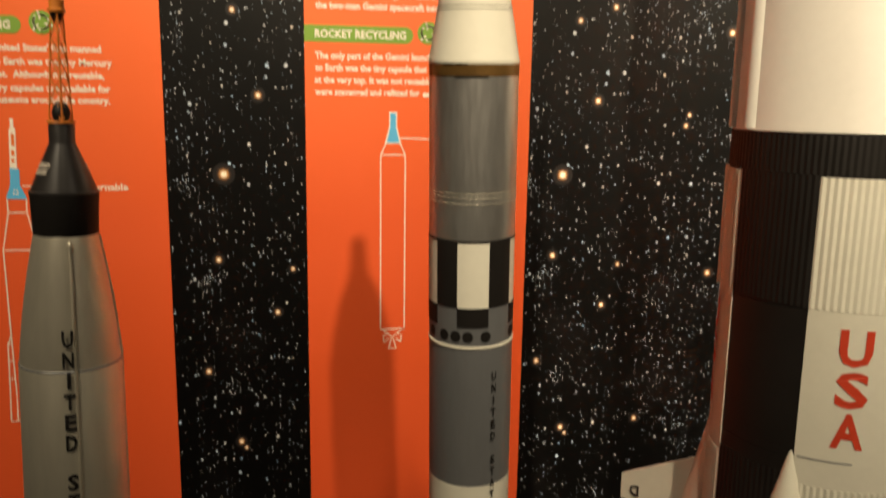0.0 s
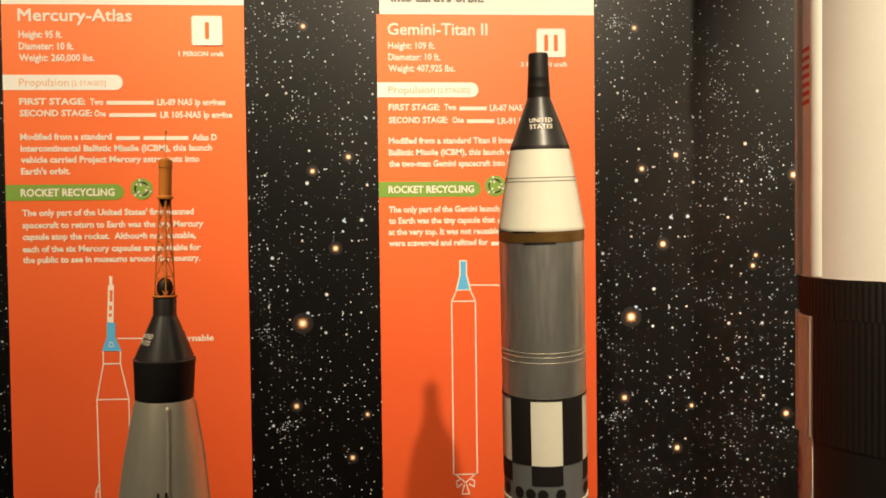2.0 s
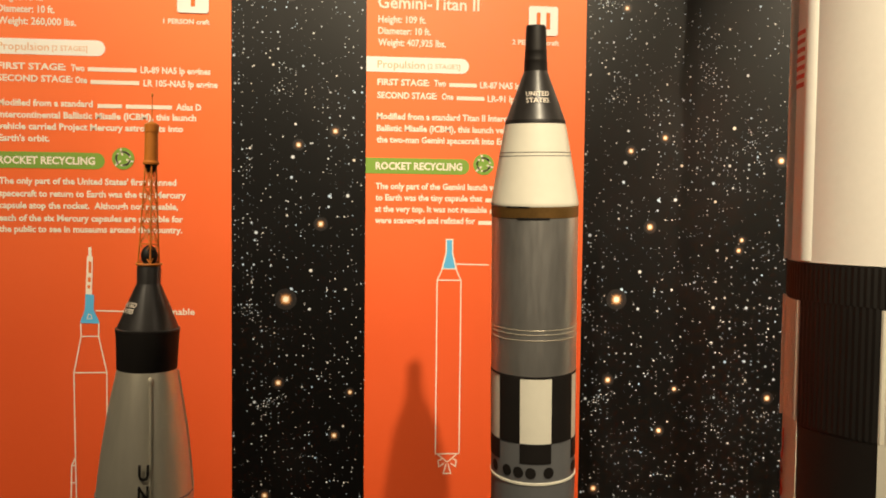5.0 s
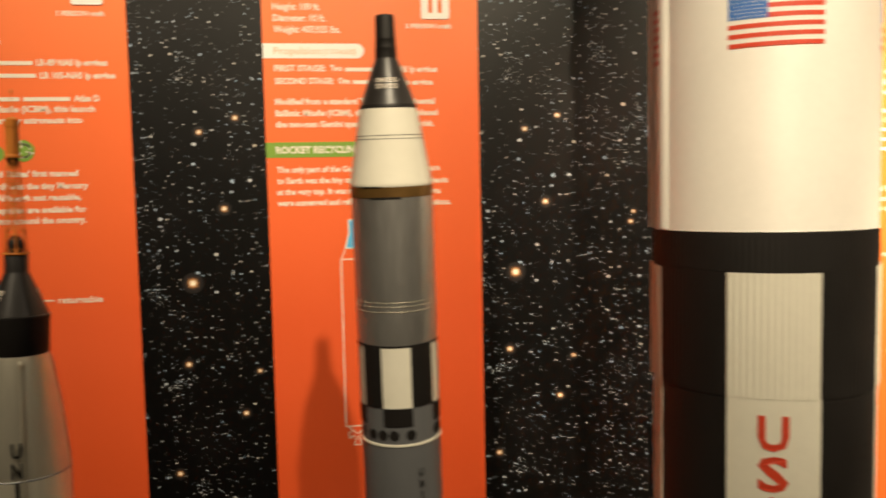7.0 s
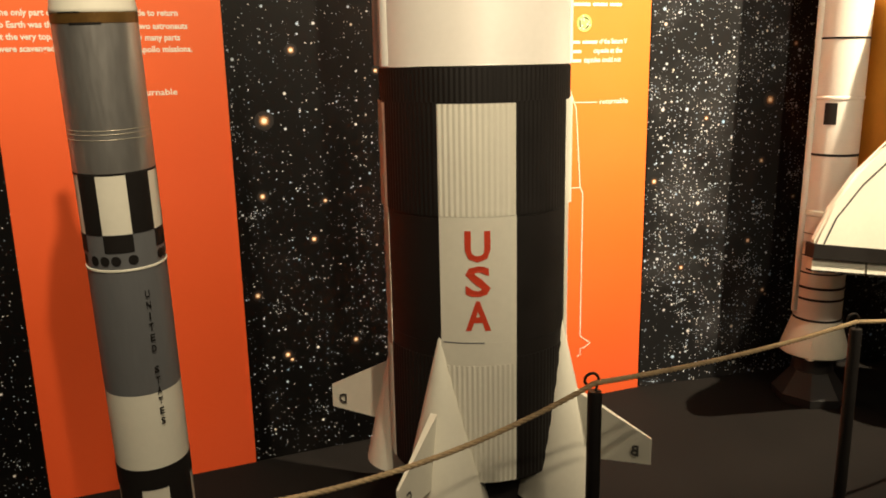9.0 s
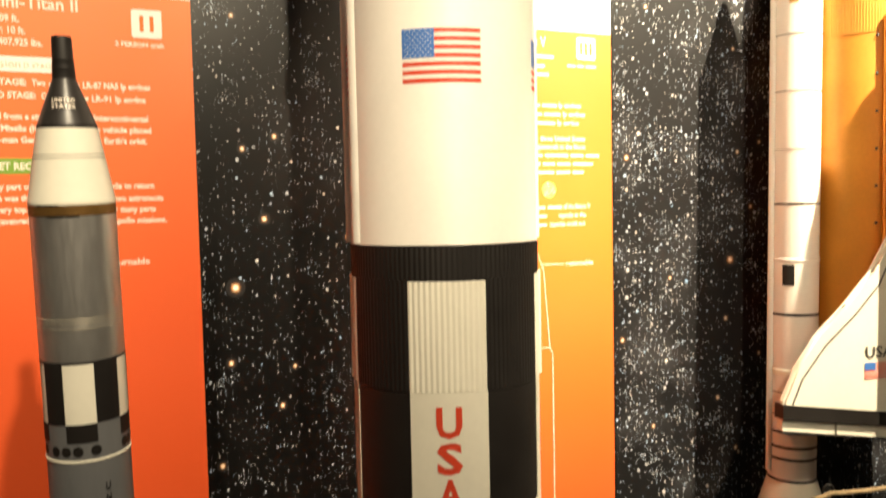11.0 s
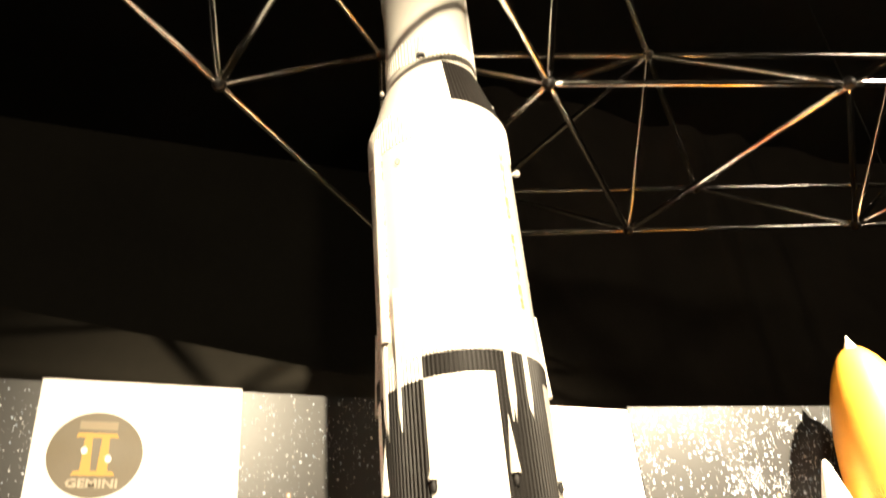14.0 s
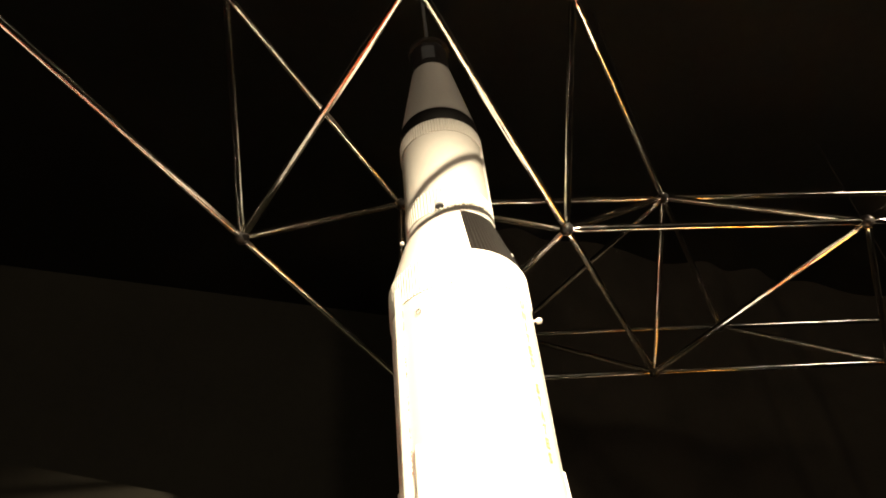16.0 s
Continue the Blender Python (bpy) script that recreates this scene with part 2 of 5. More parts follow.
GREY_METAL = shader("grey_metallic_paint", (0.72, 0.70, 0.67), 0.37, metal=0.92, vary=0.14, scale=9, stretch=(1, 1, 0.2), bump=0.03)
LOW_GREY = shader("grey_satin_paint", (0.20, 0.205, 0.215), 0.40, metal=0.35, vary=0.10, scale=9, stretch=(1, 1, 0.2), bump=0.03)
BRASS = shader("tarnished_brass_band", (0.22, 0.12, 0.035), 0.4, metal=0.6, vary=0.25, scale=20)
TOWER_ORANGE = shader("orange_tower_paint", (0.62, 0.20, 0.025), 0.42, vary=0.1, scale=20)
SCORE = shader("scored_panel_line", (0.06, 0.055, 0.05), 0.5)
RED_INK = shader("red_decal", (0.62, 0.06, 0.025), 0.4, vary=0.08, scale=20)
BLUE_INK = shader("blue_decal", (0.05, 0.16, 0.48), 0.4, vary=0.08, scale=20)
GOLD_TANK = shader("orange_yellow_foam_paint", (0.72, 0.30, 0.032), 0.5, vary=0.12, scale=7, bump=0.15, bump_scale=70)
CHROME = shader("polished_steel_tube", (0.74, 0.71, 0.67), 0.12, metal=1.0, vary=0.12, scale=12)
CARPET = shader("dark_carpet", (0.008, 0.0066, 0.006), 0.9, spec=0.12, vary=0.35, scale=2.5, bump=0.8, bump_scale=420)
ROOM_BLACK = shader("black_wall_paint", (0.034, 0.031, 0.023), 0.75, spec=0.2, vary=0.3, scale=1.2, bump=0.1)
# Paler than the walls, standing in for light missing on the ceiling.
CEILING_BLACK = shader("black_ceiling_paint", (0.042, 0.040, 0.034), 0.8, spec=0.2, vary=0.3, scale=1.2, bump=0.1)
ROOM_GREY = shader("grey_wall_paint", (0.034, 0.030, 0.023), 0.8, spec=0.15, vary=0.25, scale=1.2, bump=0.1)
DRAPE = shader("black_drape_cloth", (0.036, 0.030, 0.023), 0.85, spec=0.15, vary=0.3, scale=4, bump=0.4, bump_scale=500)
ROPE = shader("beige_rope_fibre", (0.42, 0.31, 0.18), 0.8, spec=0.2, vary=0.3, scale=60, bump=0.5, bump_scale=900)
NODE_BLACK = shader("black_node_casting", (0.02, 0.018, 0.017), 0.35, vary=0.2, scale=30)


# ---- building blocks ----
def mesh_of(name, bm, mat, smooth=38):
    me = bpy.data.meshes.new(name)
    bmesh.ops.recalc_face_normals(bm, faces=bm.faces)
    for e in bm.edges:
        e.smooth = len(e.link_faces) == 2 and e.calc_face_angle(0) < radians(smooth)
    for f in bm.faces:
        f.smooth = smooth > 0
    bm.to_mesh(me)
    bm.free()
    me.materials.append(mat)
    return me


def part(name, bm, mat, parent, label="", smooth=38):
    ob = new(name, mesh_of(name, bm, mat, smooth))
    ob.parent = parent
    if label:
        ob["label"] = label
    return ob


def thing(name, at, label, category, group="", kind="", turn=0):
    ob = new(name)
    ob.empty_display_size = 0.05
    ob.matrix_world = pose(*at, 0, 0, turn)
    return tagged(ob, label, category, group, kind)


def box(bm, x0, x1, y0, y1, z0, z1, bevel=0.0):
    r = bmesh.ops.create_cube(bm, size=1.0)
    for v in r["verts"]:
        v.co = Vector(((x0 + x1) / 2 + v.co.x * (x1 - x0), (y0 + y1) / 2 + v.co.y * (y1 - y0), (z0 + z1) / 2 + v.co.z * (z1 - z0)))
    if bevel:
        bmesh.ops.bevel(bm, geom=list({e for v in r["verts"] for e in v.link_edges}), offset=bevel, segments=2, affect="EDGES")
    return bm


def cube(*a, bevel=0.0):
    return box(bmesh.new(), *a, bevel=bevel)


def around(r, a, z):
    """A point at radius r, a degrees round from the front, height z."""
    return Vector((r * math.sin(radians(a)), -r * math.cos(radians(a)), z))


def lathe(profile, seg=64, bm=None):
    """A closed turned shape; profile rows are radius, height from top to foot or foot to top."""
    bm = bm or bmesh.new()
    rings = []
    for r, z in profile:
        rings.append([bm.verts.new(around(max(r, 1e-4), 360 * k / seg, z)) for k in range(seg)])
    for a, b in zip(rings, rings[1:]):
        for k in range(seg):
            bm.faces.new((a[k], a[(k + 1) % seg], b[(k + 1) % seg], b[k]))
    bm.faces.new(rings[0])
    bm.faces.new(list(reversed(rings[-1])))
    return bm


def patch(r0, r1, z0, z1, a0, a1, thick=0.0012, step=3.0, ribs=0, depth=0.002, bm=None, turn=None):
    """A curved sheet on a cone or cylinder (radius r0 at z0, r1 at z1), thick proud of it; ribs: upright ribs across it."""
    bm = bm or bmesh.new()
    n = max(int(abs(a1 - a0) / step), 2)
    if ribs:
        n = ribs * 4
    outer, inner = [], []
    for k in range(n + 1):
        a = a0 + (a1 - a0) * k / n
        d = thick + (depth if ribs and k % 4 in (1, 2) else 0.0)
        outer.append((bm.verts.new(around(r0 + d, a, z0)), bm.verts.new(around(r1 + d, a, z1))))
        inner.append((bm.verts.new(around(r0 - 0.002, a, z0)), bm.verts.new(around(r1 - 0.002, a, z1))))
    for k in range(n):
        bm.faces.new((outer[k][0], outer[k + 1][0], outer[k + 1][1], outer[k][1]))
        bm.faces.new((outer[k][0], inner[k][0], inner[k + 1][0], outer[k + 1][0]))
        bm.faces.new((outer[k][1], outer[k + 1][1], inner[k + 1][1], inner[k][1]))
    for k in (0, n):
        bm.faces.new((outer[k][0], outer[k][1], inner[k][1], inner[k][0]))
    return bm


def rod(a, b, r, seg=12, bm=None, r2=None):
    bm = bm or bmesh.new()
    a, b = Vector(a), Vector(b)
    q = (b - a).to_track_quat("Z", "Y").to_matrix()
    ends = []
    for p, rad in ((a, r), (b, r if r2 is None else r2)):
        ends.append([bm.verts.new(p + q @ Vector((rad * math.cos(2 * math.pi * k / seg), rad * math.sin(2 * math.pi * k / seg), 0))) for k in range(seg)])
    for k in range(seg):
        bm.faces.new((ends[0][k], ends[0][(k + 1) % seg], ends[1][(k + 1) % seg], ends[1][k]))
    bm.faces.new(list(reversed(ends[0])))
    bm.faces.new(ends[1])
    return bm


def ball(c, r, bm=None, seg=14, squash=(1, 1, 1)):
    bm = bm or bmesh.new()
    got = bmesh.ops.create_uvsphere(bm, u_segments=seg, v_segments=seg // 2 + 2, radius=r)
    for v in got["verts"]:
        v.co = Vector((v.co.x * squash[0], v.co.y * squash[1], v.co.z * squash[2])) + Vector(c)
    return bm


def tube(points, r, seg=10, bm=None, closed=False):
    """A round tube swept along points."""
    bm = bm or bmesh.new()
    pts = [Vector(p) for p in points]
    rings = []
    for k, p in enumerate(pts):
        before = pts[k - 1] if k or closed else p
        after = pts[(k + 1) % len(pts)] if k < len(pts) - 1 or closed else p
        q = (after - before).to_track_quat("Z", "Y").to_matrix()
        rings.append([bm.verts.new(p + q @ Vector((r * math.cos(2 * math.pi * j / seg), r * math.sin(2 * math.pi * j / seg), 0))) for j in range(seg)])
    pairs = list(zip(rings, rings[1:])) + ([(rings[-1], rings[0])] if closed else [])
    for a, b in pairs:
        for j in range(seg):
            bm.faces.new((a[j], a[(j + 1) % seg], b[(j + 1) % seg], b[j]))
    if not closed:
        bm.faces.new(list(reversed(rings[0])))
        bm.faces.new(rings[-1])
    return bm


def letters(body, bold=0.0, thick=0.0):
    """Flat mesh of a line of writing in the built-in font, cap height 1, from x = 0."""
    cu = bpy.data.curves.new("writing", "FONT")
    cu.body, cu.size, cu.offset, cu.resolution_u = body, 1.0, bold, 2
    ob = bpy.data.objects.new("writing", cu)
    scene.collection.objects.link(ob)
    me = bpy.data.meshes.new_from_object(ob)
    bm = bmesh.new()
    bm.from_mesh(me)
    bpy.data.objects.remove(ob)
    bpy.data.curves.remove(cu)
    bpy.data.meshes.remove(me)
    if thick:      # strokes widened by further copies, each a hair prouder than the last
        first = list(bm.faces)
        for k, (dx, dy) in enumerate(((thick, 0), (0, thick), (thick, thick))):
            for v in [g for g in bmesh.ops.duplicate(bm, geom=first)["geom"] if isinstance(g, bmesh.types.BMVert)]:
                v.co += Vector((dx, dy, 0.004 * (k + 1)))
    x0 = min(v.co.x for v in bm.verts)
    for v in bm.verts:
        v.co = Vector(((v.co.x - x0) / 0.72, v.co.y / 0.72, v.co.z))
    return bm


def wall_text(parent, body, x0, z, height, x1=None, mat=None, y=-0.0042, bold=0.034, name="text_line", thick=0.0):
    """A line of writing on an upright sheet that faces -y, from x0, or squeezed to end at x1."""
    bm = letters(body, bold, thick)
    wide = max(v.co.x for v in bm.verts)
    sx = (x1 - x0) / wide if x1 else height
    for v in bm.verts:
        v.co = Vector((x0 + v.co.x * sx, y - v.co.z * height, z + v.co.y * height))
    ob = part(name, bm, mat or INK_WHITE, parent, smooth=0)
    ob["kind"] = "stuff"
    return ob


def round_text(parent, body, r, a, z, height, mat, r_top=None, z_top=None, wide=None, bold=0.015, name="lettering"):
    """Writing laid round a cylinder or cone, centred at a degrees."""
    bm = letters(body, bold)
    w = max(v.co.x for v in bm.verts)
    sx = (wide / w) if wide else height
    bmesh.ops.triangulate(bm, faces=bm.faces)
    for v in bm.verts:
        h = z + v.co.y * height
        rr = r if r_top is None else r + (r_top - r) * (h - z) / (z_top - z)
        v.co = around(rr + 0.0016, a + math.degrees((v.co.x - w / 2) * sx / rr), h)
    return part(name, bm, mat, parent, smooth=0)


def bars(parent, x0, x1, z, height, words, mat=None, y=-0.0042, seed=1):
    """A line of plain bars in place of words."""
    rnd = random.Random(seed)
    cuts = [rnd.uniform(0.6, 1.5) for _ in range(words)]
    gap = height * 0.55
    unit = (x1 - x0 - gap * (words - 1)) / sum(cuts)
    bm, x = bmesh.new(), x0
    for c in cuts:
        vs = [bm.verts.new((px, y, pz)) for px, pz in ((x, z), (x + c * unit, z), (x + c * unit, z + height * 0.62), (x, z + height * 0.62))]
        bm.faces.new(vs)
        x += c * unit + gap
    ob = part("text_line", bm, mat or INK_WHITE, parent, smooth=0)
    ob["kind"] = "stuff"
    return ob


def flat(points, y):
    bm = bmesh.new()
    bm.faces.new([bm.verts.new((x, y, z)) for x, z in points])
    return bm


def pill(x0, x1, z0, z1, y):
    r = (z1 - z0) / 2
    arc = [(x1 - r + r * math.cos(t), (z0 + z1) / 2 + r * math.sin(t)) for t in (math.pi * (k / 12 - 0.5) for k in range(13))]
    return flat([(x0, z0)] + arc + [(x0, z1)], y)


def disc(x, z, rx, rz, y, seg=40):
    return flat([(x + rx * math.cos(2 * math.pi * k / seg), z + rz * math.sin(2 * math.pi * k / seg)) for k in range(seg)], y)


def strokes(lines, width, y):
    """Flat drawn lines; each is a list of x, z points."""
    bm = bmesh.new()
    for pts in lines:
        for (xa, za), (xb, zb) in zip(pts, pts[1:]):
            d = Vector((xb - xa, zb - za))
            if d.length < 1e-6:
                continue
            d.normalize()
            nx, nz, ex, ez = -d.y * width / 2, d.x * width / 2, d.x * width / 2, d.y * width / 2
            bm.faces.new([bm.verts.new(p) for p in ((xa - ex + nx, y, za - ez + nz), (xa - ex - nx, y, za - ez - nz), (xb + ex - nx, y, zb + ez - nz), (xb + ex + nx, y, zb + ez + nz))])
    return bm


# ---- the hall ----
def structure(name, bm, mat, label, category, smooth=0):
    return tagged(new(name, mesh_of(name, bm, mat, smooth)), label, category, kind="structure")


structure("floor", cube(-5, 8, -5, 4.4, FLOOR - 0.1, FLOOR), CARPET, "dark brown-black carpeted exhibition floor", "floor")
structure("ceiling", cube(-5, 8, -5, 4.4, 5.4, 5.5), CEILING_BLACK, "black painted hall ceiling in darkness", "ceiling")
structure("wall_back", cube(-5, 8, -5.1, -5.002, FLOOR, 5.4), ROOM_BLACK, "plain black hall wall", "wall")
structure("wall_west", cube(-5.1, -5.002, -5, 4.4, FLOOR, 5.4), ROOM_BLACK, "plain black hall wall", "wall")
structure("wall_east", cube(8.002, 8.1, -5, 4.4, FLOOR, 5.4), ROOM_BLACK, "plain black hall wall", "wall")
structure("wall_north", cube(-5, 8, 4.3, 4.4, FLOOR, 5.4), ROOM_BLACK, "black hall wall behind the exhibit", "wall")
soffit = bmesh.new()
rim = [(-5, FLOOR), (1.72, FLOOR), (1.72, 3.13), (-5, 4.06)]
faces = [[soffit.verts.new((x, y, z)) for x, z in rim] for y in (3.0, 3.1)]
soffit.faces.new(faces[0])
soffit.faces.new(faces[1][::-1])
for k in range(4):
    soffit.faces.new((faces[0][k], faces[0][(k + 1) % 4], faces[1][(k + 1) % 4], faces[1][k]))
structure("wall_soffit", soffit, ROOM_GREY, "dark grey partition with sloping top behind the star wall", "wall")


def drape():
    """Heavy cloth in broad soft folds, with a flat back."""
    bm = bmesh.new()
    rows = []
    for k in range(300):
        x = 1.75 + 5.8 * k / 299
        y = 3.22 + 0.035 * math.sin(x * 10 + 1.6 * math.sin(x * 3.1)) + 0.02 * math.sin(x * 4 + 1)
        rows.append([bm.verts.new(p) for p in ((x, y, FLOOR), (x, y, 5.396), (x, 3.32, 5.396), (x, 3.32, FLOOR))])
    for a, b in zip(rows, rows[1:]):
        for i in range(4):
            j = (i + 1) % 4
            bm.faces.new((a[i], b[i], b[j], a[j]))
    bm.faces.new(rows[0])
    bm.faces.new(rows[-1][::-1])
    return structure("backdrop_drape", bm, DRAPE, "black pleated theatre drape hanging behind the wall", "curtain", 60)


drape()
star_wall = structure("wall_stars", cube(-2.2, 1.945, WALL_Y, WALL_Y + 0.05, FLOOR, WALL_TOP, bevel=0.001), STAR_WALL, "display wall covered with a glossy black star-field photograph", "wall")
side_wall = structure("wall_stars_side", cube(0, 2.9, 0, 0.05, FLOOR, WALL_TOP + 0.022, bevel=0.001), MILKY_WALL, "angled display wall covered with a glossy star-field photograph", "wall")
side_wall.matrix_world = pose(1.947, WALL_Y, 0, 0, 0, -8.5)


def large_stars(parent, spans, y, shift):
    """The brightest printed stars, repeated with the sheets."""
    stars = [(-0.213, 1.306, 20), (-0.126, 1.498, 13), (-0.090, 1.733, 11), (-0.232, 1.092, 12), (-0.090, 0.954, 11), (-0.190, 0.607, 12), (-0.178, 0.59, 8),
             (-0.182, 1.697, 11), (-0.266, 0.801, 12), (0.023, 0.624, 12), (0.210, 1.038, 13), (0.231, 1.678, 14), (0.119, 1.437, 10), (0.127, 1.465, 9),
             (-0.050, 1.066, 9), (-0.200, 2.066, 10), (0.05, 2.31, 11), (-0.16, 2.42, 10), (0.31, 2.2, 10), (0.33, 0.72, 11), (0.4, 1.25, 10)]
    bm = bmesh.new()
    uv = bm.loops.layers.uv.new("UVMap")
    for k in range(-3, 6):
        for x, z, mm in stars:
            px = x + 0.861 * k - shift
            r = mm * 0.00138
            if not any(a + r < px < b - r for a, b in spans):
                continue
            ring = [(math.cos(2 * math.pi * j / 16), math.sin(2 * math.pi * j / 16)) for j in range(16)]
            mid = bm.verts.new((px, y, z))
            vs = [bm.verts.new((px + r * c, y, z + r * s)) for c, s in ring]
            for j in range(16):
                f = bm.faces.new((mid, vs[j], vs[(j + 1) % 16]))
                for lp, t in zip(f.loops, ((0, 0), ring[j], ring[(j + 1) % 16])):
                    lp[uv].uv = t
    ob = part("printed_star", bm, STAR_GLOW, parent, smooth=0)
    ob["kind"] = "stuff"


large_stars(star_wall, ((-2.2, -0.948), (-0.344, -0.014), (0.554, 1.374)), WALL_Y - 0.0012, 0)
large_stars(side_wall, ((0.0, 2.9),), -0.0012, 0.18)


# ---- information banners ----
def banner(name, x0, fade, label, wide=0.566, split=2.097, inset=0.0):
    """Tall printed board: white head, coloured foot. Its own frame has x from the left edge and world heights less the floor."""
    ob = thing(name, (x0, WALL_Y, FLOOR), label, "information panel", "banners on the star wall")
    part("header_sheet", cube(inset, wide, -0.003, -0.0002, split - FLOOR + 0.0005, WALL_TOP + 0.008 - FLOOR), SHEET_WHITE, ob, "white upper sheet", 0)
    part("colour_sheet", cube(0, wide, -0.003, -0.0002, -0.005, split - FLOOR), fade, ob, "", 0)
    return ob


def symbol_box(ob, x, z, n):
    """White tile with plain upright marks for the crew."""
    tile = part("crew_symbol", cube(x, x + 0.076, -0.0052, -0.003, z, z + 0.074, bevel=0.003), SHEET_WHITE, ob, "white tile with orange crew marks", 0)
    wide = 0.076 / (n + 1)
    for k in range(n):
        c = x + wide * (k + 1)
        bm = flat([(c - 0.005, z + 0.016), (c + 0.005, z + 0.016), (c + 0.005, z + 0.058), (c - 0.005, z + 0.058)], -0.0056)
        part("mark", bm, INK_ORANGE, tile, smooth=0)


def recycling(ob, x, z, r, ink=None):
    badge = part("recycling_badge", disc(x, z, r, r, -0.0044), ink or INK_GREEN, ob, "round green recycling badge", 0)
    lines = []
    for k in range(3):
        t0 = math.pi * 2 * k / 3 + 0.3
        pts = [(x + r * 0.62 * math.cos(t0 + q * 1.5 / 6), z + r * 0.62 * math.sin(t0 + q * 1.5 / 6)) for q in range(7)]
        lines.append(pts)
        e, d = pts[-1], t0 + 1.5
        lines.append([(e[0] + r * 0.25 * math.cos(d), e[1] + r * 0.25 * math.sin(d)), e, (e[0] - r * 0.25 * math.cos(d), e[1] - r * 0.25 * math.sin(d))])
    part("arrow", strokes(lines, r * 0.16, -0.0050), INK_WHITE, badge, smooth=0)


def heading_block(ob, title, lines, title_x1, dx=0.0, dz=0.0, title_up=0.0, tag_up=0.0):
    """Title, three lines of figures, and the two rounded heading strips; dx, dz: how far this board's print is shifted."""
    wall_text(ob, title, 0.028 + dx, 2.044 + dz + title_up - FLOOR, 0.0310, title_x1 + dx, bold=0.0, thick=0.035)
    for (body, x1), z in zip(lines, (2.009, 1.980, 1.951)):
        wall_text(ob, body, 0.029 + dx, z + dz - FLOOR, 0.0175, x1 + dx, bold=0.026)
    tag = part("propulsion_tag", pill(0, 0.261 + dx * 2.6, 1.885 + dz + tag_up - FLOOR, 1.923 + dz + tag_up - FLOOR, -0.0040), SHEET_WHITE, ob, "white rounded heading strip", 0)
    wall_text(tag, "Propulsion", 0.028 + dx, 1.895 + dz + tag_up - FLOOR, 0.0195, 0.148 + dx, INK_TAN, -0.0046, 0.0)
    wall_text(tag, "[2 STAGES]", 0.156 + dx, 1.896 + dz + tag_up - FLOOR, 0.0125, 0.238 + dx, INK_TAN, -0.0046, 0.0)
    green = part("recycling_tag", pill(0, 0.265 + dx * 2, 1.628 - FLOOR, 1.668 - FLOOR, -0.0040), INK_GREEN, ob, "green rounded heading strip", 0)
    wall_text(green, "ROCKET RECYCLING", 0.025 + dx, 1.639 - FLOOR, 0.0185, 0.247 + dx * 1.6, INK_WHITE, -0.0046, 0.03)
    recycling(ob, 0.302 + dx * 2.6, 1.655 - FLOOR, 0.027)


BODY_H = 0.0158
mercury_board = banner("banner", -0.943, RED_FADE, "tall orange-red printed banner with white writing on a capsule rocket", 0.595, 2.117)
heading_block(mercury_board, "Mercury-Atlas", (("Height: 95 ft.", 0.135), ("Diameter: 10 ft.", 0.162), ("Weight: 260,000 lbs.", 0.212)), 0.306, 0.012, 0.025, 0.006, -0.006)
for body, x0, x1, z in (("FIRST STAGE:", 0.008, 0.168, 1.868), ("LR-89 NA5 lp engines", 0.345, 0.514, 1.866), ("Two", 0.180, 0.212, 1.867), ("SECOND STAGE:", 0.008, 0.184, 1.839), ("One", 0.190, 0.218, 1.838), ("LR 105-NA5 lp engine", 0.352, 0.531, 1.834),
                        ("Modified from a standard", 0.008, 0.231, 1.780), ("Atlas D", 0.430, 0.491, 1.777), ("Intercontinental Ballistic Missile (ICBM), this launch", 0.008, 0.479, 1.751), ("vehicle carried Project Mercury astronauts into", 0.008, 0.447, 1.723), ("Earth's orbit.", 0.008, 0.128, 1.694),
                        ("The only part of the United States' first manned", 0.008, 0.430, 1.590), ("spacecraft to return to Earth was the tiny Mercury", 0.008, 0.453, 1.559), ("capsule atop the rocket.  Although not reusable,", 0.008, 0.434, 1.530), ("each of the six Mercury capsules are available for", 0.007, 0.446, 1.499), ("the public to see in museums around the country.", 0.007, 0.444, 1.472)):
    wall_text(mercury_board, body, x0 + 0.031, z - FLOOR, BODY_H, x1 + 0.031)
for x0, x1, z, n in ((0.220, 0.336, 1.867, 1), (0.226, 0.342, 1.836, 1), (0.242, 0.420, 1.778, 2)):
    bars(mercury_board, x0 + 0.031, x1 + 0.031, z - FLOOR, BODY_H, n)
symbol_box(mercury_board, 0.465, 2.016 - FLOOR, 1)
wall_text(mercury_board, "1 PERSON craft", 0.431, 1.989 - FLOOR, 0.012, 0.543)
wall_text(mercury_board, "returnable", 0.397, 1.267 - FLOOR, 0.0165, 0.505, bold=0.02)


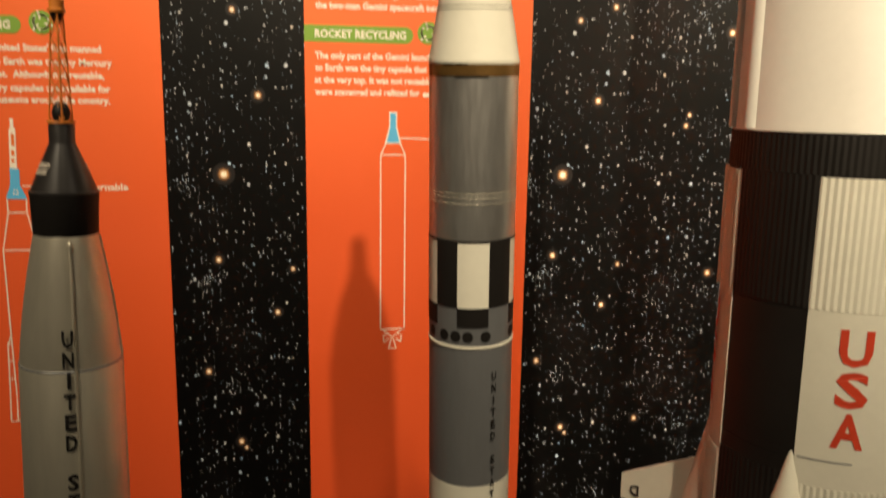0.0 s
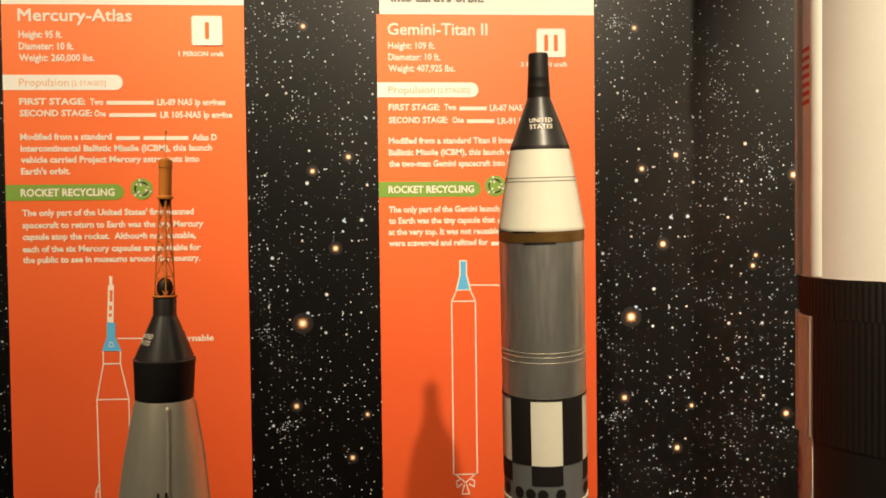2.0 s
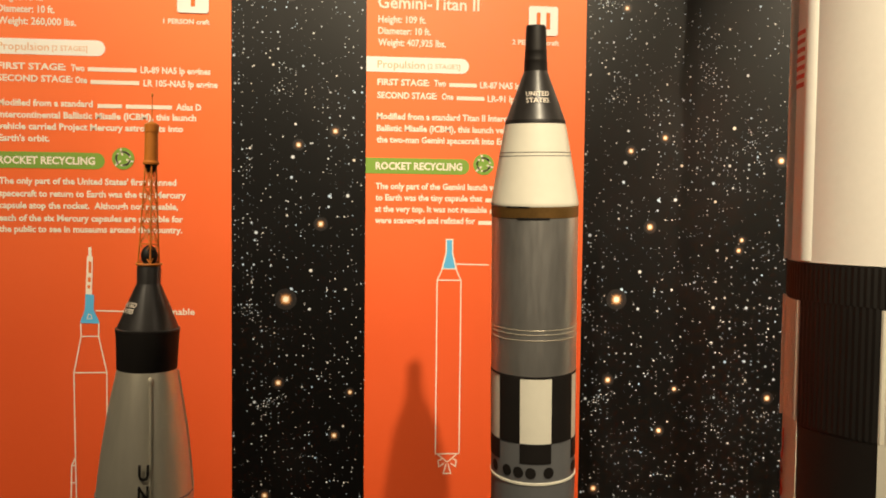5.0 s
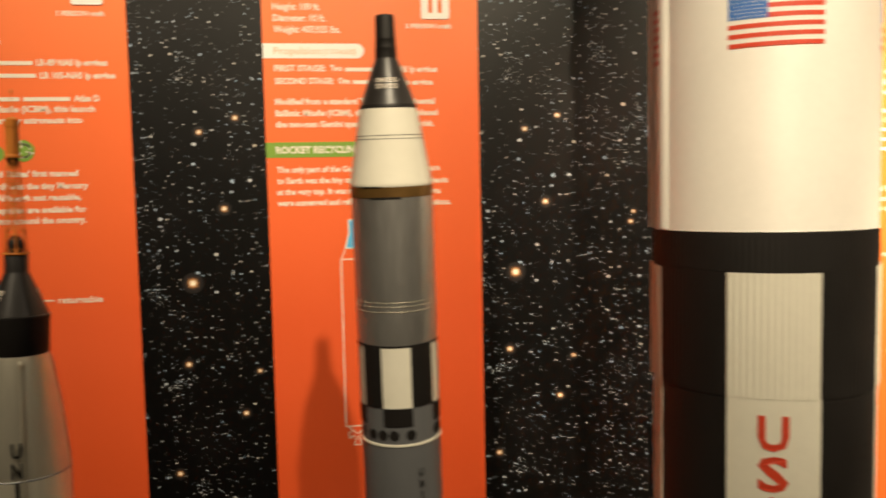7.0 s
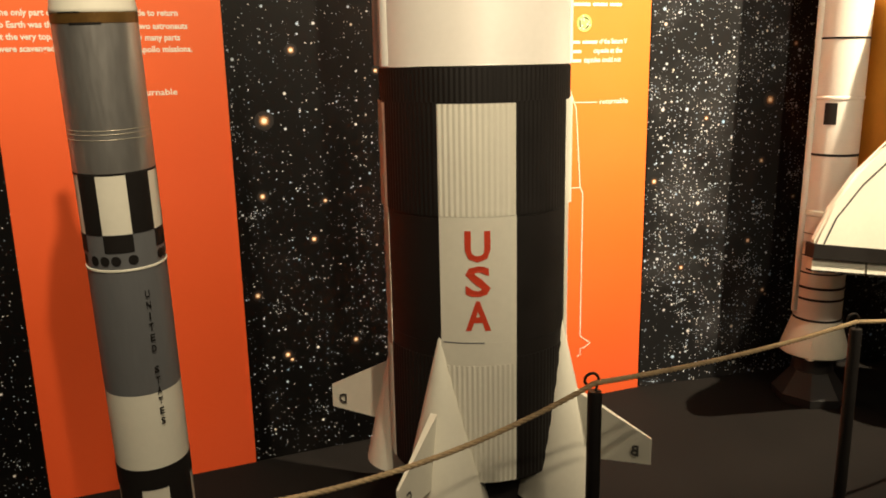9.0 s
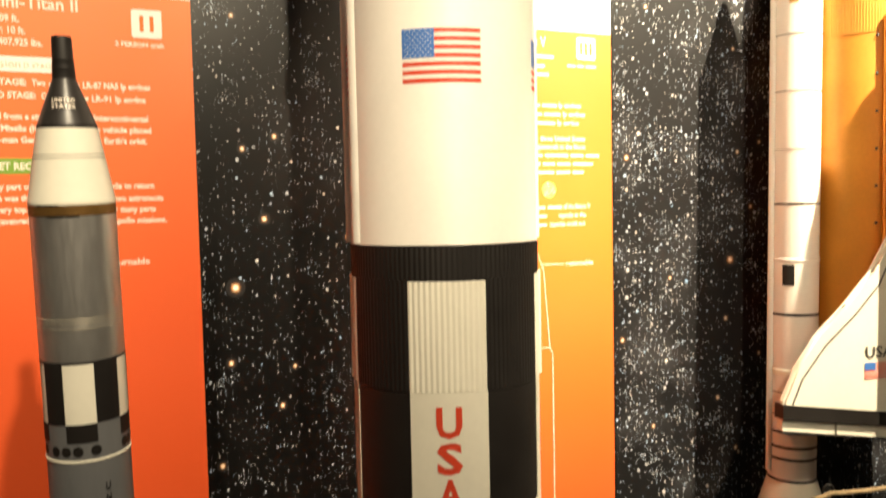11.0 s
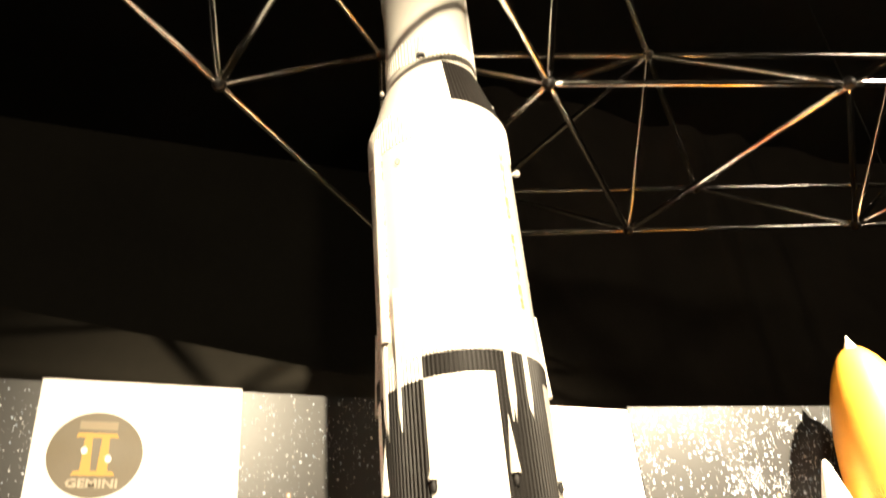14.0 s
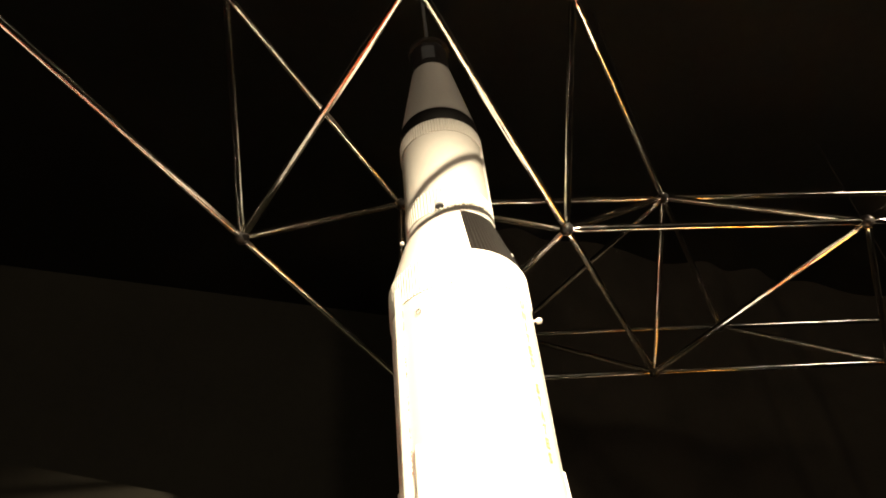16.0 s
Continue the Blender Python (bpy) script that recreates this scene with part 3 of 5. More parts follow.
def atlas_drawing(ob):
    """Outline drawing of the capsule rocket with its blue crew part and slotted escape tower."""
    f, y = FLOOR, -0.0042
    body = [(0.2285, 1.244), (0.2290, 1.2135), (0.2108, 1.1225), (0.2125, 0.9100), (0.2035, 0.8890), (0.1995, 0.7550), (0.1965, 0.690), (0.3045, 0.690), (0.3015, 0.755), (0.2980, 0.889), (0.2890, 0.910), (0.2900, 1.1225), (0.2708, 1.2135), (0.2718, 1.244)]
    more = [[(0.2290, 1.2135), (0.2708, 1.2135)], [(0.2108, 1.1225), (0.2900, 1.1225)], [(0.2125, 0.910), (0.2145, 0.755), (0.2125, 0.690)], [(0.2035, 0.889), (0.2128, 0.889)], [(0.2010, 0.845), (0.2132, 0.845)], [(0.1998, 0.800), (0.2138, 0.800)], [(0.266, 1.2775), (0.386, 1.2745)]]
    part("drawing", strokes([[(x, z - f) for x, z in line] for line in [body] + more], 0.0030, y), INK_WHITE, ob, smooth=0)
    tower = part("escape_tower_drawing", flat([(x, z - f) for x, z in ((0.2405, 1.318), (0.2560, 1.318), (0.2590, 1.4115), (0.2556, 1.4150), (0.2556, 1.4355), (0.2482, 1.4355), (0.2482, 1.4150), (0.2445, 1.4115))], y), INK_WHITE, ob, smooth=0)
    for x, z0, z1 in ((0.2515, 1.371, 1.400), (0.2497, 1.349, 1.361), (0.2484, 1.333, 1.341)):
        part("slot", flat([(x - 0.0034, z0 - f), (x + 0.0034, z0 - f), (x + 0.0040, z1 - f), (x - 0.0030, z1 - f)], y - 0.0004), INK_ORANGE, tower, smooth=0)
    capsule = part("capsule_drawing", flat([(x, z - f) for x, z in ((0.2270, 1.2465), (0.2735, 1.2455), (0.2725, 1.2510), (0.2600, 1.2795), (0.2610, 1.3175), (0.2400, 1.3190), (0.2385, 1.2800), (0.2280, 1.2525))], y - 0.0004), INK_BLUE, ob, smooth=0)
    part("hatch_outline", strokes([[(0.2440, 1.2575 - f), (0.2555, 1.2575 - f), (0.2530, 1.2680 - f), (0.2462, 1.2680 - f), (0.2440, 1.2575 - f)]], 0.0016, y - 0.0008), INK_WHITE, capsule, smooth=0)


atlas_drawing(mercury_board)

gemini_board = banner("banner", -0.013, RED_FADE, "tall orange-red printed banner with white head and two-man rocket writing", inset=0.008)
heading_block(gemini_board, "Gemini-Titan II", (("Height: 109 ft.", 0.150), ("Diameter: 10 ft.", 0.163), ("Weight: 407,925 lbs.", 0.201)), 0.286)
for body, x0, x1, z in (("FIRST STAGE:", 0.028, 0.160, 1.852), ("Two", 0.172, 0.203, 1.852), ("LR-87 NA5 lp engines", 0.290, 0.455, 1.850), ("SECOND STAGE:", 0.028, 0.180, 1.819), ("One", 0.192, 0.222, 1.819), ("LR-91 lp engine", 0.310, 0.442, 1.816),
                        ("Modified from a standard Titan II Intercontinental", 0.027, 0.446, 1.766), ("Ballistic Missile (ICBM), this launch vehicle placed", 0.027, 0.453, 1.736), ("the two-man Gemini spacecraft into Earth's orbit.", 0.027, 0.442, 1.707),
                        ("The only part of the Gemini launch vehicle to return", 0.025, 0.455, 1.589), ("to Earth was the tiny capsule that", 0.025, 0.300, 1.560), ("two astronauts", 0.350, 0.477, 1.556), ("at the very top. It was not reusable", 0.024, 0.312, 1.531), ("many parts", 0.368, 0.456, 1.527), ("were scavenged and refitted for", 0.024, 0.282, 1.502), ("Apollo missions.", 0.345, 0.484, 1.497)):
    wall_text(gemini_board, body, x0, z - FLOOR, BODY_H, x1)
for x0, x1, z, n in ((0.211, 0.282, 1.851, 1), (0.230, 0.302, 1.818, 1), (0.308, 0.343, 1.558, 1), (0.320, 0.360, 1.529, 1), (0.290, 0.337, 1.500, 1)):
    bars(gemini_board, x0, x1, z - FLOOR, BODY_H, n)
symbol_box(gemini_board, 0.414, 1.988 - FLOOR, 2)
wall_text(gemini_board, "2 PERSON craft", 0.372, 1.964 - FLOOR, 0.012, 0.494)
wall_text(gemini_board, "returnable", 0.326, 1.386 - FLOOR, 0.0165, 0.436, bold=0.02)
wall_text(gemini_board, "Titan II", 0.051, 2.296 - FLOOR, 0.050, 0.258, INK_ORANGE, bold=0.03)
wall_text(gemini_board, "(1965-1966)", 0.038, 2.252 - FLOOR, 0.021, 0.216, INK_ORANGE)
wall_text(gemini_board, "This launch vehicle placed the", 0.038, 2.204 - FLOOR, 0.0205, 0.474, INK_GREY)
wall_text(gemini_board, "two-man", 0.038, 2.167 - FLOOR, 0.0205, 0.152, INK_GREY)
wall_text(gemini_board, "Gemini", 0.164, 2.166 - FLOOR, 0.0205, 0.262, INK_ORANGE)
wall_text(gemini_board, "spacecraft", 0.274, 2.164 - FLOOR, 0.0205, 0.440, INK_GREY)
wall_text(gemini_board, "into Earth's orbit.", 0.038, 2.130 - FLOOR, 0.0205, 0.278, INK_GREY)


def emblem(ob):
    """Oval dark mission emblem with a gold double bar and pale bars for its lettering."""
    x, z = 0.174, 2.526 - FLOOR
    e = part("emblem", disc(x, z, 0.124, 0.121, -0.0040, 56), EMBLEM, ob, "oval dark brown emblem with gold marks", 0)
    for s in (-1, 1):
        part("gold_bar", flat([(x + s * 0.022 - 0.014, z - 0.052), (x + s * 0.022 + 0.014, z - 0.052), (x + s * 0.022 + 0.010, z + 0.048), (x + s * 0.022 - 0.010, z + 0.048)], -0.0046), INK_GOLD, e, smooth=0)
    for zz in (z - 0.060, z + 0.047):
        part("gold_serif", flat([(x - 0.056, zz), (x + 0.056, zz), (x + 0.050, zz + 0.013), (x - 0.050, zz + 0.013)], -0.0050), INK_GOLD, e, smooth=0)
    part("pale_bar", flat([(x - 0.050, z + 0.070), (x + 0.050, z + 0.070), (x + 0.050, z + 0.094), (x - 0.050, z + 0.094)], -0.0046), INK_DULL, e, smooth=0)
    wall_text(e, "GEMINI", x - 0.066, z - 0.092, 0.024, x + 0.066, INK_PALE, -0.0046, 0.03, "lettering")
    for sx, sz in ((-0.030, 0.010), (0.034, -0.012)):
        part("star_mark", disc(x + sx, z + sz, 0.009, 0.011, -0.0052, 8), SHEET_WHITE, e, smooth=0)


emblem(gemini_board)


def titan_drawing(ob):
    c, f, y = 0.216, FLOOR, -0.0042
    part("drawing", strokes([[(c - 0.018, 1.384 - f), (c - 0.031, 1.356 - f), (c - 0.031, 0.902 - f), (c + 0.031, 0.902 - f), (c + 0.031, 1.356 - f), (c + 0.018, 1.384 - f)], [(c - 0.031, 1.356 - f), (c + 0.031, 1.356 - f)],
                             [(c - 0.026, 0.902 - f), (c, 0.880 - f), (c + 0.026, 0.902 - f)], [(c - 0.01, 0.876 - f), (c - 0.022, 0.868 - f), (c - 0.024, 0.884 - f), (c - 0.016, 0.888 - f)], [(c + 0.01, 0.876 - f), (c + 0.022, 0.868 - f), (c + 0.024, 0.884 - f), (c + 0.016, 0.888 - f)],
                             [(c - 0.003, 0.874 - f), (c - 0.010, 0.850 - f), (c + 0.010, 0.850 - f), (c + 0.003, 0.874 - f)], [(c + 0.02, 1.398 - f), (0.318, 1.396 - f)]], 0.0030, y), INK_WHITE, ob, smooth=0)
    part("capsule_outline", flat([(c - 0.021, 1.384 - f), (c + 0.021, 1.384 - f), (c + 0.010, 1.426 - f), (c + 0.010, 1.463 - f), (c - 0.010, 1.463 - f), (c - 0.010, 1.426 - f)], y), INK_WHITE, ob, smooth=0)
    part("capsule_drawing", flat([(c - 0.016, 1.387 - f), (c + 0.016, 1.387 - f), (c + 0.007, 1.425 - f), (c + 0.007, 1.460 - f), (c - 0.007, 1.460 - f), (c - 0.007, 1.425 - f)], y - 0.0004), INK_BLUE, ob, smooth=0)


titan_drawing(gemini_board)

moon_board = banner("banner", 1.374, YELLOW_FADE, "tall yellow to red printed banner standing behind the moon rocket")
wall_text(moon_board, "V", 0.283, 2.040 - FLOOR, 0.034, 0.306, bold=0.03)
bars(moon_board, 0.03, 0.272, 2.040 - FLOOR, 0.034, 2, seed=2)
for x1, z in ((0.335, 2.004), (0.30, 1.972), (0.315, 1.945)):
    bars(moon_board, 0.03, x1, z - FLOOR, 0.0165, 2, seed=int(z * 900))
symbol_box(moon_board, 0.424, 2.006 - FLOOR, 3)
bars(moon_board, 0.388, 0.504, 1.980 - FLOOR, 0.012, 3, seed=7)
for body, x0, x1, z in (("lp engines", 0.352, 0.440, 1.844), ("lp engines", 0.368, 0.456, 1.815), ("lp engine", 0.346, 0.431, 1.786)):
    wall_text(moon_board, body, x0, z - FLOOR, BODY_H, x1)
for x0, x1, z, n in ((0.03, 0.345, 1.844, 5), (0.03, 0.360, 1.815, 5), (0.03, 0.338, 1.786, 5), (0.03, 0.27, 1.733, 4), (0.03, 0.26, 1.706, 4), (0.03, 0.512, 1.679, 7), (0.03, 0.486, 1.651, 7), (0.03, 0.449, 1.623, 7), (0.03, 0.36, 1.506, 6), (0.03, 0.30, 1.477, 5), (0.03, 0.30, 1.448, 5)):
    bars(moon_board, x0, x1, z - FLOOR, BODY_H, n, seed=int(z * 1000))
for body, x0, x1, z in (("three United States", 0.278, 0.456, 1.733), ("spacecraft to the Moon", 0.268, 0.456, 1.706), ("of the Saturn V", 0.366, 0.474, 1.506), ("capsule at the", 0.346, 0.456, 1.477), ("capsules could not", 0.31, 0.452, 1.448)):
    wall_text(moon_board, body, x0, z - FLOOR, BODY_H, x1)
recycling(moon_board, 0.310, 1.570 - FLOOR, 0.027, INK_LIME)
wall_text(moon_board, "returnable", 0.374, 1.313 - FLOOR, 0.0165, 0.484, bold=0.02)
part("drawing", strokes([[(0.274, 1.321 - FLOOR), (0.362, 1.319 - FLOOR)], [(0.262, 1.36 - FLOOR), (0.285, 1.30 - FLOOR), (0.305, 1.04 - FLOOR), (0.316, 1.02 - FLOOR), (0.316, 0.515 - FLOOR), (0.335, 0.500 - FLOOR), (0.358, 0.484 - FLOOR), (0.335, 0.470 - FLOOR), (0.318, 0.468 - FLOOR), (0.318, 0.447 - FLOOR), (0.306, 0.440 - FLOOR)],
                         [(0.238, 1.36 - FLOOR), (0.215, 1.30 - FLOOR), (0.195, 1.04 - FLOOR), (0.184, 1.02 - FLOOR), (0.184, 0.515 - FLOOR), (0.142, 0.484 - FLOOR), (0.182, 0.468 - FLOOR)], [(0.305, 1.04 - FLOOR), (0.195, 1.04 - FLOOR)]], 0.0030, -0.0042), INK_WHITE, moon_board, smooth=0)


# ---- rockets ----
def up(bm):
    """Lay a shape given in hall heights onto a thing whose own zero is the floor."""
    bmesh.ops.translate(bm, verts=bm.verts, vec=(0, 0, -FLOOR))
    return bm


def rpart(name, bm, mat, parent, label="", smooth=38):
    return part(name, up(bm), mat, parent, label, smooth)


def down_letters(ob, body, r, a, z_top, pitch, height, mat, wide=None, r_low=None, z_low=None):
    """Upright letters one below another."""
    for k, ch in enumerate(body):
        if ch == " ":
            continue
        z = z_top - height - pitch * k
        rr = r if r_low is None else r + (r_low - r) * min(max((z_top - z) / (z_top - z_low), 0), 1)
        bm = letters(ch, 0.03)
        w = max(v.co.x for v in bm.verts)
        bmesh.ops.triangulate(bm, faces=bm.faces)
        width = wide or height * 0.62
        if ch == "I":
            width = w * height
        for v in bm.verts:
            v.co = around(rr + 0.0022, a + math.degrees((v.co.x / w - 0.5) * width / rr), z - FLOOR + v.co.y * height)
        part("letter", bm, mat, ob, smooth=0)


def flank(z):
    """Radius of the slightly bulging tapered tank."""
    t = min(max((1.3025 - z) / 0.169, 0), 1)
    return 0.0408 + 0.0240 * t + 0.0105 * t * (1 - t)


def mercury_rocket():
    ob = thing("model_rocket", (-0.3413, 1.190, FLOOR), "silver model rocket with black capsule and orange lattice tower", "model rocket", "scale model rockets")
    # the model leans a little on its upright stand
    lean = Vector((0, 0, 1)).rotation_difference(Vector((0.024, 0, 1))).to_matrix().to_4x4()
    ob.matrix_world = Matrix.Translation((-0.3413, 1.190, FLOOR)) @ lean
    rpart("stand", lathe([(0.10, FLOOR), (0.10, FLOOR + 0.016), (0.095, FLOOR + 0.02), (0.05, FLOOR + 0.022), (0.045, 0.36)]), MATT_BLACK, ob, "round black display stand").matrix_basis = lean.inverted()
    rpart("engine_skirt", lathe([(0.045, 0.345), (0.072, 0.37), (0.074, 0.47), (0.0690, 0.50)]), SILVER, ob)
    rpart("tank", lathe([(0.0680, 0.495), (0.0680, 0.94), (0.0660, 1.1275), (0.0646, 1.1305)], 72), SILVER, ob, "bare satin silver tank")
    rpart("tapered_tank", lathe([(0.0649, 1.13)] + [(flank(1.1345 + 0.0169 * k), 1.1345 + 0.0169 * k) for k in range(11)] + [(0.040, 1.3065)], 72), SILVER, ob)
    rpart("seam_ring", lathe([(0.0660, 1.128), (0.0664, 1.1285), (0.0664, 1.1295), (0.0655, 1.1305)], 72), LOW_GREY, ob)
    rpart("adapter_ring", lathe([(0.0395, 1.3039), (0.0408, 1.3065), (0.0425, 1.3538), (0.0432, 1.3573), (0.0432, 1.3616), (0.041, 1.3635)], 64), BLACK, ob, "black ribbed adapter ring")
    capsule = rpart("capsule", lathe([(0.0420, 1.3607), (0.0405, 1.3665), (0.0168, 1.4248), (0.0160, 1.4269), (0.0162, 1.449), (0.0150, 1.4515), (0.006, 1.453)], 64), CAPSULE, ob, "dark grey cone-shaped capsule")
    rpart("nose_dome", ball((0, 0, 1.4653), 0.0115, squash=(1, 1, 1.3)), BLACK, ob)
    rpart("rim_line", lathe([(0.0424, 1.3603), (0.0437, 1.3611), (0.0437, 1.363), (0.0418, 1.364)], 64), CAPSULE, ob)
    for a in (-46, 112):
        for body, z in (("UNITED", 1.3947), ("STATES", 1.3861)):
            bm = letters(body, 0.02)
            w = max(v.co.x for v in bm.verts)
            bmesh.ops.triangulate(bm, faces=bm.faces)
            for v in bm.verts:
                h = z + v.co.y * 0.0062
                rr = 0.0405 + (0.0168 - 0.0405) * (h - 1.3665) / (1.4248 - 1.3665)
                v.co = around(rr + 0.0012, a + math.degrees((v.co.x - w / 2) * 0.0058 / rr), h - FLOOR)
            part("lettering", bm, INK_WHITE, capsule, smooth=0)
    # escape tower
    tower = rpart("tower_ring", tube([around(0.0165, 360 * k / 24, 1.4535) for k in range(24)], 0.0018, 8, closed=True), TOWER_ORANGE, ob, "orange tower base ring")
    legs = (20, 140, 260)
    low, high = 1.4535, 1.5914

    def leg_at(a, z):
        t = (z - low) / (high - low)
        return around(0.0162 - 0.0078 * t, a, z)

    for a in legs:
        rpart("tower_leg", rod(leg_at(a, low), leg_at(a, high), 0.0011, 8), TOWER_ORANGE, tower)
    steps = [low, 1.4817, 1.5094, 1.5361, 1.5617, high - 0.003]
    for z0, z1 in zip(steps, steps[1:]):
        for a, b in zip(legs, legs[1:] + legs[:1]):
            rpart("tower_brace", rod(leg_at(a, z0), leg_at(b, z1), 0.0007, 6), TOWER_ORANGE, tower)
            rpart("tower_brace", rod(leg_at(b, z0), leg_at(a, z1), 0.0007, 6), TOWER_ORANGE, tower)
            rpart("tower_brace", rod(leg_at(a, z1), leg_at(b, z1), 0.0007, 6), TOWER_ORANGE, tower)
    rpart("nozzle", lathe([(0.004, 1.5822), (0.008, 1.5914), (0.009, 1.5944)], 24), BLACK, ob)
    motor = rpart("escape_motor", lathe([(0.0108, 1.5935), (0.0112, 1.5963), (0.0092, 1.5987), (0.0090, 1.6378), (0.0098, 1.6388), (0.0098, 1.6492), (0.006, 1.652), (0.0015, 1.6538)], 32), TOWER_ORANGE, ob, "orange escape motor can")
    rpart("antenna", rod((0, 0, 1.652), (0, 0, 1.694), 0.0008, 8, r2=0.0006), TOWER_ORANGE, motor)
    rpart("antenna_tip", ball((0, 0, 1.6905), 0.0018, seg=8, squash=(1, 1, 2)), TOWER_ORANGE, motor)
    # cable run and its rounded head
    pts = [around(flank(z) + 0.001, 21, z) for z in (1.2965, 1.2501, 1.1996, 1.1395)] + [around(0.0668, 21, 1.0996), around(0.0686, 21, 0.94), around(0.0686, 21, 0.52)]
    run = rpart("cable_run", tube(pts, 0.0022, 8), SILVER, ob)
    rpart("cable_head", ball(around(0.043, 21, 1.292), 0.0042, squash=(1, 0.8, 2)), SILVER, run)
    pts = [around(flank(z) + 0.001, 97, z) for z in (1.3022, 1.2198, 1.1395)] + [around(0.0684, 97, 0.94), around(0.0684, 97, 0.52)]
    rpart("cable_run", tube(pts, 0.0016, 8), SILVER, ob)
    down_letters(ob, "UNITED STATES", 0.0618, 13, 1.1865, 0.0285, 0.0220, BLACK, r_low=0.0668, z_low=1.1245)
    return ob


def titan_rocket():
    ob = thing("model_rocket", (0.2723, 1.304, FLOOR), "grey and white model rocket with black nose and checker band", "model rocket", "scale model rockets")
    # the model leans a little towards the visitors on its upright stand
    lean = Vector((0, 0, 1)).rotation_difference(Vector((-0.0196, -0.0544, 1))).to_matrix().to_4x4()
    ob.matrix_world = Matrix.Translation((0.2723, 1.304, FLOOR)) @ lean
    R = 0.0655
    rpart("stand", lathe([(0.10, FLOOR), (0.10, FLOOR + 0.016), (0.095, FLOOR + 0.02), (0.045, FLOOR + 0.022), (0.04, 0.40)]), MATT_BLACK, ob, "round black display stand").matrix_basis = lean.inverted()
    rpart("base_section", lathe([(0.058, 0.385), (R, 0.39), (R, 0.7506)], 72), CREAM, ob)
    for a in (-72, 18, 108, 198):
        rpart("black_check", patch(R, R, 0.3949, 0.7107, a, a + 48, 0.0008), BLACK, ob)
    rpart("black_band", lathe([(R, 0.7102), (R + 0.0009, 0.7107), (R + 0.0009, 0.7506), (R, 0.7511)], 72), BLACK, ob)
    rpart("white_section", lathe([(R, 0.7511), (R, 0.898)], 72), CREAM, ob, "cream white tank section")
    rpart("lower_tank", lathe([(R, 0.8985), (R, 1.1275)], 72), LOW_GREY, ob, "satin grey lower tank")
    rpart("rim_ring", lathe([(R, 1.127), (R + 0.0012, 1.1275), (R + 0.0012, 1.1308), (R, 1.1313)], 72), CREAM, ob, "cream dividing ring")
    rpart("interstage", lathe([(R, 1.1308), (R, 1.191)], 72), LOW_GREY, ob)
    for a in (-72, -48, -31, -14.5, 9.5, 56, 67, 96, 113, 130, 150):
        bm = bmesh.new()
        ring = [(0.0082 * math.cos(2 * math.pi * k / 20), 0.0088 * math.sin(2 * math.pi * k / 20)) for k in range(20)]
        bm.faces.new([bm.verts.new(around(R + 0.0007, a + math.degrees(x / R), 1.1462 + z)) for x, z in ring])
        rpart("vent_hole", bm, BLACK, ob, smooth=0)
    for a, b in ((-98, -61), (-29, 13), (49.5, 85), (119, 157), (191, 229)):
        rpart("black_check", patch(R, R, 1.1602, 1.1905, a, b, 0.0007), BLACK, ob)
    rpart("checker_band", lathe([(R, 1.191), (R, 1.291)], 72), CREAM, ob)
    for a, b in ((-61, -29), (13, 49.5), (85, 119), (157, 191), (229, 262)):
        rpart("black_check", patch(R, R, 1.191, 1.2905, a, b, 0.0007), BLACK, ob)
    rpart("upper_tank", lathe([(R, 1.2908), (R, 1.5296)], 72), GREY_METAL, ob, "satin metallic grey upper tank")
    rpart("base_line", lathe([(R, 1.2901), (R + 0.0006, 1.2905), (R + 0.0006, 1.2935), (R, 1.294)], 72), BLACK, ob)
    for z in (1.3628, 1.3564, 1.3479):
        rpart("pin_line", lathe([(R, z - 0.0006), (R + 0.0005, z - 0.0004), (R + 0.0005, z + 0.0004), (R, z + 0.0006)], 72), SILVER, ob)
    rpart("brass_band", lathe([(R, 1.5282), (R + 0.0006, 1.5287), (R + 0.0006, 1.5445), (R - 0.001, 1.5455)], 72), BRASS, ob, "tarnished brass coloured band")
    rpart("band_gap", patch(R, R, 1.5272, 1.5296, -34, 8, 0.0012), BLACK, ob)
    rpart("band_gap", patch(R, R, 1.544, 1.546, -50, -18, 0.0012), BLACK, ob)
    cone = rpart("adapter_cone", lathe([(0.0660, 1.545), (0.0668, 1.5474), (0.0660, 1.5513), (0.0558, 1.6116), (0.0458, 1.6665), (0.044, 1.6675)], 72), CREAM, ob, "cream white tapered adapter")
    for z, w in ((1.6247, 0.0006), (1.6194, 0.0006)):
        r = 0.0660 + (0.0458 - 0.0660) * (z - 1.5513) / (1.6665 - 1.5513)
        rpart("panel_line", lathe([(r, z - w), (r + 0.0007, z - w * 0.7), (r + 0.0007, z + w * 0.7), (r - 0.0003, z + w)], 72), SCORE, cone)
    rpart("capsule_base", lathe([(0.0445, 1.6665), (0.0455, 1.6675), (0.0452, 1.6721), (0.044, 1.6736)], 64), BLACK, ob)
    capsule = rpart("capsule", lathe([(0.0445, 1.6731), (0.0180, 1.7448), (0.0176, 1.7464)], 64), CAPSULE, ob, "charcoal cone-shaped capsule")
    for body, z in (("UNITED", 1.7072), ("STATES", 1.6975)):
        round_text(capsule, body, 0.0445 + (0.018 - 0.0445) * (z - 1.6731) / 0.0705, -6, z - FLOOR, 0.0070, INK_WHITE, 0.0445 + (0.018 - 0.0445) * (z + 0.007 - 1.6731) / 0.0705, z - FLOOR + 0.007, wide=0.034)
